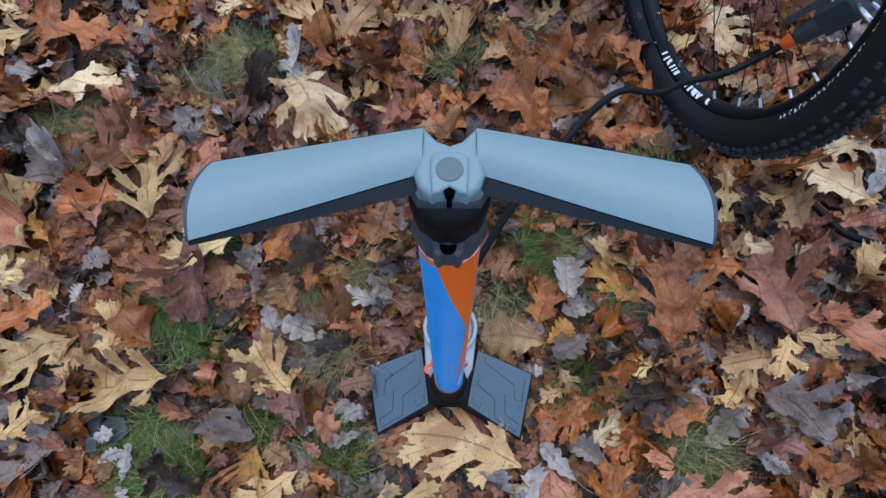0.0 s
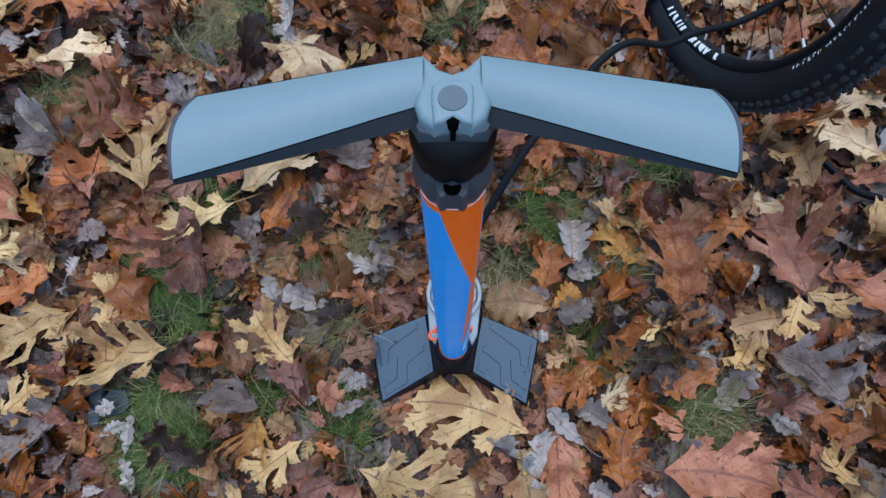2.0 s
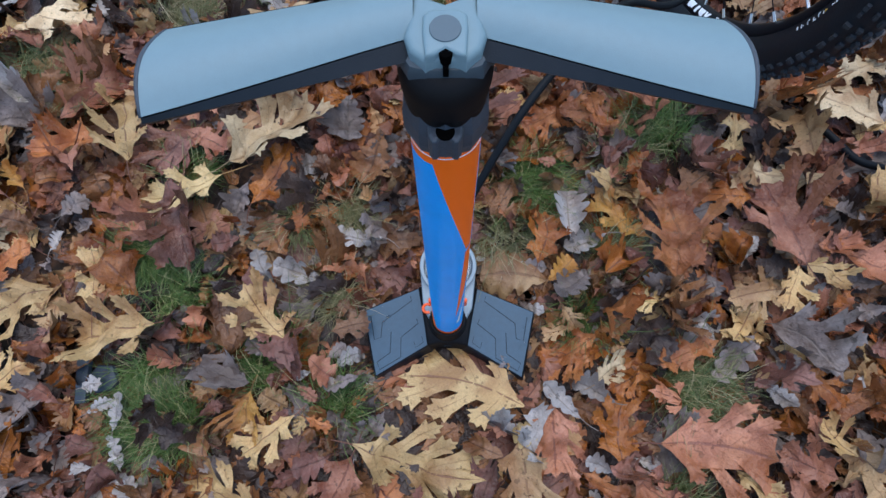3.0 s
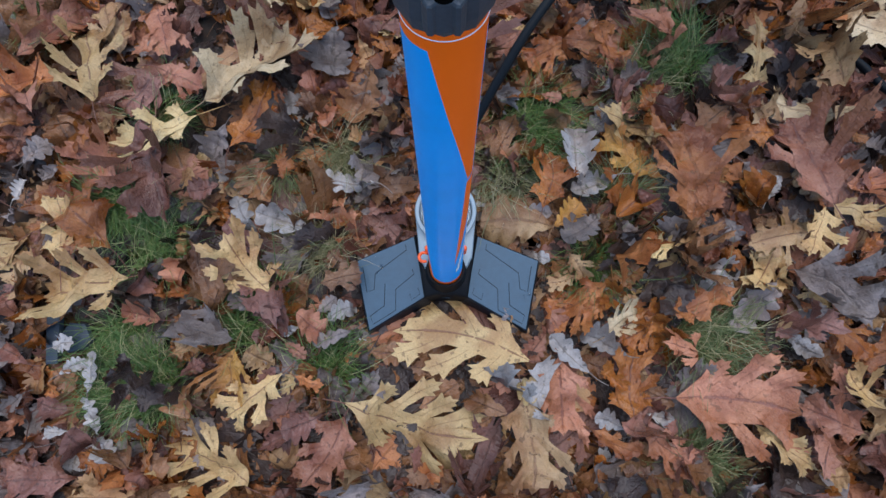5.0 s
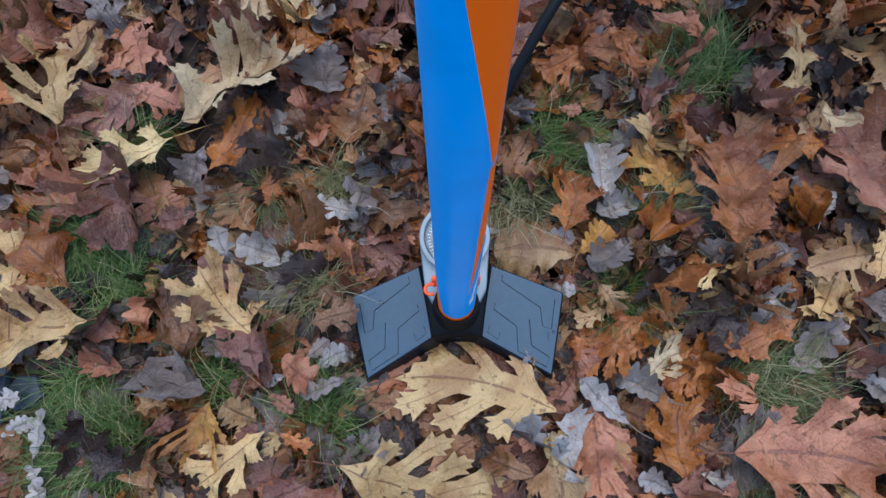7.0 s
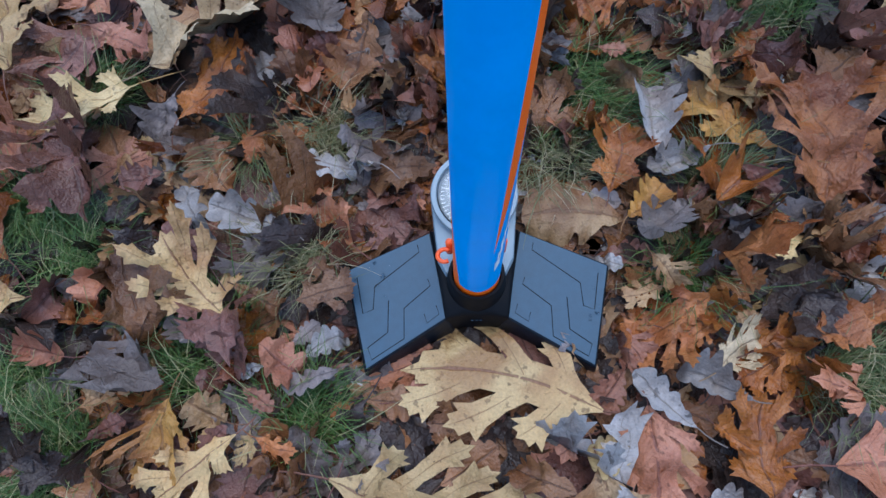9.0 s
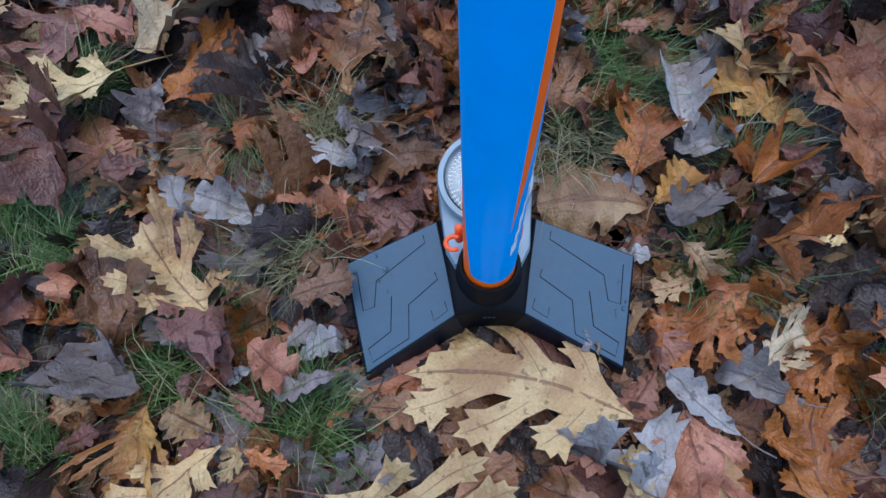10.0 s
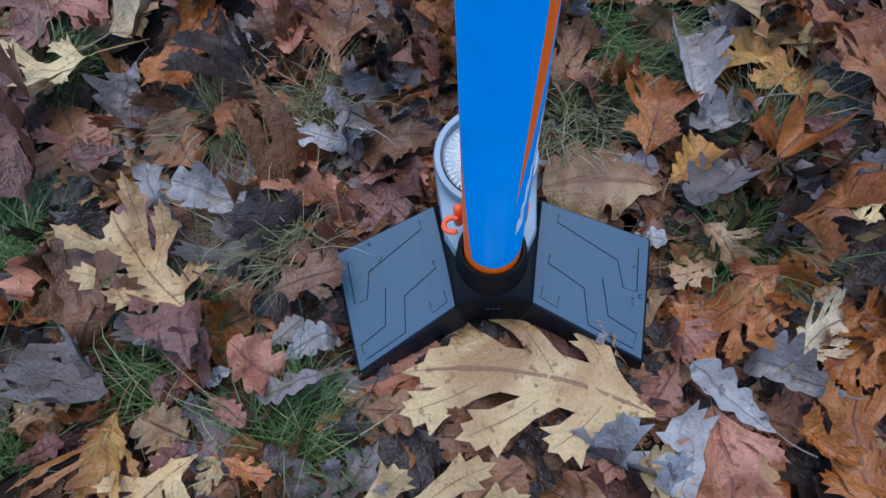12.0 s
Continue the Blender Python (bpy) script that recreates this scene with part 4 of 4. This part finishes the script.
    for i, (z0, w, h) in enumerate(((0.112, 15, 0.017), (0.134, 13, 0.012), (0.150, 11, 0.016), (0.171, 12, 0.010), (0.186, 10, 0.015), (0.206, 11, 0.011), (0.222, 9, 0.014))):
        a0 = 35 + i * 5.5
        for k in range(6):
            a, b = radians(a0 + w * k / 6), radians(a0 + w * (k + 1) / 6)
            r = 0.01965
            q = [(r * math.sin(c), -r * math.cos(c), z + 0.010 * (t - 0.5)) for c, z, t in ((a, z0, k / 6), (b, z0, (k + 1) / 6), (b, z0 + h, (k + 1) / 6), (a, z0 + h, k / 6))]
            letters.faces.new([letters.verts.new(v) for v in q])
    part("lettering", letters, white_ink, pump, "white upright printed bars")

    # gauge behind the barrel
    gauge = part("gauge_housing", lathe([(0.0, -0.050), (0.030, -0.050), (0.036, -0.012), (0.0385, 0.000), (0.0375, 0.0035), (0.0335, 0.0035), (0.0315, -0.004), (0.0, -0.004)], 64), gauge_grey, pump, "round grey pressure gauge housing", m=pose(0, 0.072, 0.060, 12, 0, 0))
    sharp(gauge, 40)
    part("dial", lathe([(0.0, -0.0030), (0.0312, -0.0030)], 48), dial_white, gauge, "pale gauge dial")
    ticks = bmesh.new()
    for i in range(40):
        a = radians(-50 + 280 * i / 39)
        l = 0.005 if i % 5 == 0 else 0.0025
        d, n = Vector((math.cos(a), math.sin(a), 0)), Vector((-math.sin(a), math.cos(a), 0))
        q = [d * 0.0285 - n * 0.0002, d * 0.0285 + n * 0.0002, d * (0.0285 - l) + n * 0.0002, d * (0.0285 - l) - n * 0.0002]
        ticks.faces.new([ticks.verts.new(v + Vector((0, 0, -0.0026))) for v in q])
    part("scale_marks", ticks, white_ink, gauge)
    part("needle", prism([(-0.0006, -0.006), (0.0006, -0.006), (0.0003, 0.022), (-0.0003, 0.022)], -0.0024, -0.0018), orange_plastic, gauge, m=pose(0, 0, 0, 0, 0, 115))
    lens = part("lens", lathe([(0.0, 0.0055), (0.016, 0.0048), (0.028, 0.0026), (0.0330, 0.0), (0.0330, -0.0008), (0.028, 0.0014), (0.016, 0.0036), (0.0, 0.0043)], 48), lens_clear, gauge, "domed clear lens", True)
    lens.visible_shadow = False
    saddle = prism([(-0.0385, 0.072), (0.0385, 0.072), (0.033, 0.018), (0.026, 0.004), (-0.026, 0.004), (-0.033, 0.018)], 0.0, 0.047, 0.003, 2)
    sharp(part("gauge_neck", saddle, gauge_grey, pump, "silver-grey neck between gauge and barrel"))

    # orange hose clips at the barrel's foot
    for s in (-1, 1):
        arc = [(0.0058 * math.cos(a), 0.0058 * math.sin(a), 0) for a in (radians(-150 + 250 * i / 18) for i in range(19))]
        if s < 0:
            part("hose_clip", tube(arc, 0.0019, 8), orange_plastic, pump, "orange open hook", True, pose(-0.0262, 0.010, 0.074, 8, 0, 200))
        part("clip_peg", lathe([(0, 0.011), (0.002, 0.011), (0.0032, 0.009), (0.0032, -0.012), (0, -0.012)], 16), orange_plastic, pump, "orange peg", True, pose(s * 0.0222, 0.020, 0.070))

    # collar and boss under the handle
    part("clear_ring", lathe([(0.0193, 0.5648), (0.0197, 0.5650), (0.0197, 0.5653), (0.0193, 0.5655)], 48), white_ink, pump, "thin pale ring", True)
    collar = part("collar", lathe([(0.0194, 0.571), (0.0212, 0.571), (0.0224, 0.579), (0.0224, 0.590), (0.0204, 0.603), (0.0, 0.603)], 10, 18, 378), slate, pump, "faceted slate-grey collar")
    tab = part("tab", prism([(-0.0088, -0.0180), (-0.0080, -0.0240), (-0.0062, -0.0268), (-0.0044, -0.0268), (-0.0030, -0.0254), (0.0030, -0.0254), (0.0044, -0.0268), (0.0062, -0.0268), (0.0080, -0.0240), (0.0088, -0.0180), (0.0075, -0.012), (-0.0075, -0.012)], 0.580, 0.5985, 0.0016, 2), slate, collar, "forked slate-grey tab")
    # no hole is cut: a black disc paints the socket's inner shade
    part("tab_socket", lathe([(0.0, 0.0), (0.0044, 0.0), (0.0046, -0.0004), (0.0046, -0.0010)], 28), hollow_shade, tab, "round socket, its hollow's shade as a black disc", False, pose(0, -0.0215, 0.5990))
    part("boss", lathe([(0.0, 0.598), (0.0200, 0.598), (0.0206, 0.606), (0.0216, 0.616), (0.0217, 0.621), (0.0205, 0.627), (0.0165, 0.632), (0.0, 0.632)], 48), black, pump, "black round boss", True)

    # handle: a centre block and two swept wings
    handle = new("handle")
    handle.parent = pump
    handle.matrix_local = pose(0, 0.0012, 0, 0, 0, 1.3)
    block = prism([(-0.0134, 0.0240), (-0.0060, 0.0160), (0.0, 0.0135), (0.0060, 0.0160), (0.0134, 0.0240), (0.0148, 0.012), (0.0160, 0.004), (0.0174, -0.0025), (0.0148, -0.0098), (0.0085, -0.0150), (0.0042, -0.0138), (-0.0042, -0.0138), (-0.0085, -0.0150), (-0.0148, -0.0098), (-0.0174, -0.0025), (-0.0160, 0.004), (-0.0148, 0.012)], 0.624, 0.6438, 0.0034, 4)
    sharp(part("centre_block", block, grip_grey, handle, "matt grey moulded centre of the handle"), 40)
    facets = prism([(-0.0205, 0.004), (0.0205, 0.004), (0.0235, 0.0005), (0.0160, -0.0135), (0.0085, -0.0158), (-0.0085, -0.0158), (-0.0160, -0.0135), (-0.0235, 0.0005)], 0.622, 0.6370, 0.0045, 2)
    sharp(part("facet_ring", facets, facet_grey, handle, "slate-grey facets below the pale centre"), 25)
    shield = prism([(-0.0085, -0.0130), (-0.0095, 0.000), (-0.0092, 0.0070), (-0.006, 0.0098), (0.006, 0.0098), (0.0092, 0.0070), (0.0095, 0.000), (0.0085, -0.0130), (0.0045, -0.0120), (0.0, -0.0090), (-0.0045, -0.0120)], 0.640, 0.6462, 0.0018, 3)
    sharp(part("shield", shield, grip_grey, handle, m=pose(0, -0.0018, 0)), 40)
    part("cap_disc", lathe([(0.0, 0.6468), (0.0064, 0.6468), (0.0067, 0.6460), (0.0067, 0.640)], 40), disc_grey, handle, "round darker grey cap disc", m=pose(0, -0.0020, 0))
    # keyhole and slot are black solids that paint the shade of a recess
    part("keyhole", lathe([(0.0, 0.6446), (0.0029, 0.6446), (0.0029, 0.639)], 20), hollow_shade, handle, "round keyhole, its hollow's shade as a black disc", False, pose(0, -0.0120, 0.0004))
    part("keyhole_slot", prism([(-0.0012, -0.0166), (0.0012, -0.0166), (0.0014, -0.012), (-0.0014, -0.012)], 0.634, 0.6395), hollow_shade, handle, "narrow slot below the keyhole, its shade a black bar")

    for s in (-1, 1):
        wing = new("wing")
        wing.parent = handle
        top, under = bmesh.new(), bmesh.new()
        n, k = 26, 14
        rows_t, rows_u = [], []
        for i in range(n + 1):
            q = i / n
            ease = min(1.0, q * 5)
            x = 0.0134 + q * 0.1035
            yf, yb = -0.0010 - 0.0365 * q, 0.0258 - 0.0208 * q
            chord = yb - yf
            crown = 0.0090 + 0.0010 * q
            rt, ru = [], []
            for j in range(k + 1):
                w = j / k
                # the tip is cut on a curve, fuller at the front
                tip = 0.0045 * (1 - w) * q ** 3 + 0.0025 * math.sin(math.pi * w) * q ** 4
                y = yf + chord * w
                z = 0.6375 + crown * math.sin(math.pi * (0.10 + 0.84 * w)) ** 0.9 * (0.8 + 0.2 * ease)
                rt.append(top.verts.new((s * (x + tip), y, z)))
            zf, zb = rt[0].co.z - 0.0004, rt[-1].co.z - 0.0004
            grow = 0.0082 * (1 - 0.8 * q)
            belly = [(yf - 0.0006, zf), (yf - grow, zf - 0.0045 * (1 - 0.5 * q)), (yf - 0.5 * grow + 0.004 * q, zf - 0.0100), (yf + 0.30 * chord, 0.6190), (yf + 0.7 * chord, 0.6195), (yb - 0.002, 0.627), (yb + 0.0006, zb)]
            for y, z in belly:
                ru.append(under.verts.new((s * (x + 0.0045 * q ** 3 * (1 - (y - yf) / chord) + 0.0003), y, z)))
            rows_t.append(rt)
            rows_u.append(ru)
        for bm, rows in ((top, rows_t), (under, rows_u)):
            for p, q in zip(rows, rows[1:]):
                for j in range(len(p) - 1):
                    bm.faces.new((p[j], q[j], q[j + 1], p[j + 1]))
        under.faces.new(rows_u[-1])
        under.faces.new(rows_u[0][::-1])
        for bm in (top, under):
            bmesh.ops.recalc_face_normals(bm, faces=bm.faces)
        if top.faces[:][0].normal.z < 0:
            bmesh.ops.reverse_faces(top, faces=top.faces)
        part("grip", top, grip_grey, wing, "matt grey rubbery upper grip", True)
        # underside colour includes the shade under the wing
        sharp(part("wing_underside", under, charcoal_shaded, wing, "charcoal underside and front edge, darkened for shade"), 30)
        cap = []
        for j in range(k + 1):
            c = rows_edge(s, j / k)
            cap.append(c)
        part("end_trim", tube(cap, [0.0009 + 0.0004 * math.sin(math.pi * j / k) for j in range(k + 1)], 8), slate, wing, "dark blue-grey end trim", True)

    # hose, ferrule and head
    inv = pump.matrix_world.inverted()
    run = spline(((0.026, 0.238, 0.05), (0.020, 0.262, 0.186), (0.100, 0.365, 0.288), (0.170, 0.441, 0.304), (0.216, 0.491, 0.285), (0.252, 0.517, 0.265), (0.294, 0.520, 0.250), (0.335, 0.539, 0.240), (0.390, 0.550, 0.240), (0.430, 0.561, 0.256), (0.445, 0.559, 0.282)))
    part("hose", tube([inv @ p for p in run], 0.0043, 12), hose_rubber, pump, "black rubber air hose", True)
    a, b = Vector((0.443, 0.562, 0.273)), Vector((0.466, 0.526, 0.396))
    turn = (b - a).to_track_quat("Z", "Y").to_matrix().to_4x4()
    head = new("pump_head")
    head.parent = pump
    head.matrix_local = inv @ Matrix.Translation(a) @ turn
    head["label"] = "black pump head with orange ferrule on the valve"
    part("ferrule", lathe([(0.0, 0.0), (0.0058, 0.0), (0.0072, 0.008), (0.0095, 0.026), (0.0095, 0.029), (0.0, 0.029)], 24), orange_plastic, head, "orange ferrule", True)
    sharp(part("head_grip", lathe([(0.0, 0.028), (0.0098, 0.028), (0.0112, 0.032), (0.0115, 0.070), (0.0145, 0.085), (0.0, 0.085)], 24), plastic, head), 40)
    bm = prism([(-0.016, -0.013), (0.016, -0.013), (0.018, 0.012), (0.010, 0.018), (-0.010, 0.018), (-0.018, 0.012)], 0.074, 0.122, 0.005, 3)
    sharp(part("head_block", bm, charcoal_mid, head), 40)
    sharp(part("lever", prism([(-0.006, 0.018), (0.006, 0.018), (0.007, 0.026), (-0.007, 0.026)], 0.030, 0.105, 0.003, 2), plastic, head, "charcoal clamp lever"), 40)
    part("marking", prism([(-0.003, 0.0), (0.003, 0.0), (0.003, 0.0015), (-0.003, 0.0015)], 0.0, 0.0005), white_ink, head, "", False, pose(-0.0125, 0.0155, 0.098, 90, 0, 60))
    return pump


def rows_edge(s, w):
    """A point on the cut tip of a wing, from its front (w 0) to its back (w 1)."""
    yf, yb = -0.0375, 0.0050
    tip = 0.0045 * (1 - w) + 0.0025 * math.sin(math.pi * w)
    z = 0.6375 + 0.0100 * math.sin(math.pi * (0.10 + 0.84 * w)) ** 0.9
    return (s * (0.1169 + tip + 0.0006), yf + (yb - yf) * w, z - 0.0008)


build_pump()


# ---- bicycle wheel, upright on the leaves ----
def build_wheel():
    wheel = new("bicycle_wheel")
    n = Vector((-0.9842, -0.1562, 0.083)).normalized()
    u = n.cross(Vector((0, 0, 1))).normalized()
    v = n.cross(u)
    m = Matrix((u, v, n)).transposed().to_4x4()
    m.translation = (0.4129, 0.7502, 0.3312)
    wheel.matrix_world = m
    tagged(wheel, "black mountain bike wheel with knobbly tyre standing on leaves", "bicycle wheel")
    rb = 0.2795
    carcass = [(rb - 0.001, 0.0125)]
    for i in range(15):
        a = radians(118 - 236 * i / 14)
        carcass.append((rb + 0.0255 + 0.0255 * math.cos(a), 0.0265 * math.sin(a)))
    carcass.append((rb - 0.001, -0.0125))
    tyre = part("tyre", lathe(carcass, 128), rubber, wheel, "black rubber tyre with printed sidewall", True)
    # tread knobs
    bm = bmesh.new()
    rng = random.Random(3)
    for i in range(118):
        for phi in (-62, -36, -12, 12, 36, 62):
            a = 2 * math.pi * (i + (0.5 if abs(phi) == 36 else 0.0)) / 118 + rng.uniform(-0.012, 0.012)
            p = radians(phi)
            out = Vector((math.cos(p), 0, math.sin(p)))
            c = Vector((rb + 0.0255, 0, 0)) + Vector((out.x * 0.0255, 0, out.z * 0.0265))
            side, along = Vector((-out.z, 0, out.x)), Vector((0, 1, 0))
            hw, hl, h = 0.0031 * rng.uniform(0.5, 1.1), 0.0038 * rng.uniform(0.5, 1.1), 0.0042 * rng.uniform(0.6, 1.05)
            rot = Matrix.Rotation(a, 3, "Z")
            lo = [bm.verts.new(rot @ (c + side * x * hw * 1.15 + along * y * hl * 1.15 - out * 0.001)) for x, y in ((-1, -1), (1, -1), (1, 1), (-1, 1))]
            hi = [bm.verts.new(rot @ (c + side * x * hw + along * y * hl + out * h)) for x, y in ((-1, -1), (1, -1), (1, 1), (-1, 1))]
            bm.faces.new(hi)
            for j in range(4):
                bm.faces.new((lo[j], lo[(j + 1) % 4], hi[(j + 1) % 4], hi[j]))
    bmesh.ops.recalc_face_normals(bm, faces=bm.faces)
    tread = part("tread", bm, knob_rubber, tyre, "worn grey-black tread knobs")
    tread["kind"] = "stuff"
    # sidewall print: plain slanted bars
    for start, count, colour in ((163.5, 2, white_ink), (167.0, 4, white_ink), (172.5, 1, yellow_ink), (174.5, 13, white_ink), (195.0, 2, yellow_ink), (199.0, 4, white_ink)):
        bm = bmesh.new()
        a = start
        for i in range(count):
            w, low, high = rng.uniform(0.22, 0.5), rng.uniform(0.0, 0.25), rng.uniform(0.7, 1.0)
            bars = [(a, w, low, high)]
            if rng.random() < 0.6:
                bars.append((a + w, rng.uniform(0.4, 0.7), *rng.choice(((0.0, 0.25), (0.75, 1.0), (0.4, 0.62)))))
            for b0, bw, l, h in bars:
                q = []
                for e, t in ((l, b0), (l, b0 + bw), (h, b0 + bw), (h, b0)):
                    r, t = rb + 0.0034 + 0.0066 * e, radians(t + 0.9 * e)
                    q.append((r * math.cos(t), r * math.sin(t), 0.0168 + 0.0058 * e))
                bm.faces.new([bm.verts.new(p) for p in q])
            a += rng.uniform(1.15, 1.75)
        part("sidewall_print", bm, colour, tyre, "printed bars on the sidewall")
    rim = part("rim", lathe([(rb + 0.001, 0.0135), (rb - 0.004, 0.0138), (rb - 0.009, 0.0105), (rb - 0.0128, 0.005), (rb - 0.0135, 0.002), (rb - 0.0135, -0.002), (rb - 0.0128, -0.005), (rb - 0.009, -0.0105), (rb - 0.004, -0.0138), (rb + 0.001, -0.0135), (rb + 0.001, 0.0135)], 128), rim_black, wheel, "black box-section rim", True)
    for start, count in ((99, 7), (113, 11)):
        for i in range(count):
            if rng.random() < 0.12:
                continue
            bm = bmesh.new()
            a, slant = start + i * 1.6 + rng.uniform(-0.3, 0.3), rng.uniform(-1.0, 1.2)
            wide, lift = rng.uniform(0.6, 1.5), rng.uniform(0.0, 0.0035)
            rows = []
            for e, r3, z in ((0.0, rb - 0.0124, 0.0064), (0.5, rb - 0.0088, 0.0113), (1.0, rb - 0.0046 - 0.6 * lift, 0.0140 - 0.4 * lift)):
                rows.append([bm.verts.new((r3 * math.cos(radians(t)), r3 * math.sin(radians(t)), z)) for t in (a + slant * e, a + wide + slant * e)])
            for lo, hi in zip(rows, rows[1:]):
                bm.faces.new((lo[0], lo[1], hi[1], hi[0]))
            part("rim_sticker", bm, white_ink, rim, "white printed bar")
    part("hub", lathe([(0.0, 0.05), (0.006, 0.05), (0.008, 0.036), (0.024, 0.031), (0.025, 0.028), (0.012, 0.024), (0.012, -0.024), (0.025, -0.028), (0.024, -0.031), (0.008, -0.036), (0.006, -0.05), (0.0, -0.05)], 32), rim_black, wheel, "black hub", True)
    spoke_mesh = nipple_mesh = None
    for i in range(32):
        s = 1 if i % 2 else -1
        a, lead = 2 * math.pi * (i + 0.5) / 32, (1 if i % 4 < 2 else -1) * radians(62)
        p0 = Vector((0.0225 * math.cos(a + lead), 0.0225 * math.sin(a + lead), 0.0295 * s))
        p1 = Vector(((rb - 0.015) * math.cos(a), (rb - 0.015) * math.sin(a), 0.002 * s))
        d = p1 - p0
        if spoke_mesh is None:
            ob = part("spoke", tube([(0, 0, 0), (0, 0, d.length)], 0.0008, 6), rim_black, wheel, "thin black spoke")
            spoke_mesh = ob.data
            nb = part("nipple", lathe([(0, 0.0), (0.0017, 0.0), (0.0021, 0.010), (0.0021, 0.012), (0, 0.012)], 10), steel, wheel, "silver spoke nipple")
            nipple_mesh = nb.data
        else:
            ob, nb = new("spoke", spoke_mesh), new("nipple", nipple_mesh)
            ob.parent = nb.parent = wheel
            ob["label"], nb["label"] = "thin black spoke", "silver spoke nipple"
        rot = d.to_track_quat("Z", "Y").to_matrix().to_4x4()
        ob.matrix_local = Matrix.Translation(p0) @ rot
        nb.matrix_local = Matrix.Translation(p1 - d.normalized() * 0.010) @ rot
    a = radians(-166.5)
    out = Vector((math.cos(a), math.sin(a), 0))
    part("valve", tube([out * (rb - 0.013), out * (rb - 0.045)], 0.003, 12), steel, wheel, "silver valve stem", True)


build_wheel()

# ---- small things on the ground ----
cable = part("black_cable", tube(spline(((0.556, 0.480, -0.012), (0.567, 0.470, 0.004), (0.589, 0.450, 0.018), (0.620, 0.404, 0.020), (0.655, 0.388, 0.016), (0.690, 0.378, 0.012), (0.78, 0.365, 0.004), (0.90, 0.35, -0.004)), 8), 0.0058, 10), hose_rubber, smooth=True)
tagged(cable, "dark rubber cable half buried in the leaves", "cable")


def build_strap():
    """A dark flat bit of plastic that lies half hidden under a leaf."""
    strap = new("plastic_strap")
    strap.matrix_world = pose(-0.488, 0.176, 0.014, 4, -3, 0)
    tagged(strap, "slate-grey flat plastic strap half under a leaf", "strap")
    sharp(part("strip", prism([(-0.016, -0.040), (0.000, -0.040), (0.005, 0.034), (-0.014, 0.034)], -0.006, 0.003, 0.002, 2), slate, strap), 40)
    sharp(part("end_plate", prism([(-0.002, -0.012), (0.002, -0.003), (0.014, 0.011), (0.036, 0.008), (0.044, -0.014), (0.034, -0.025), (0.012, -0.028)], -0.008, 0.000, 0.003, 2), slate, strap), 40)


build_strap()
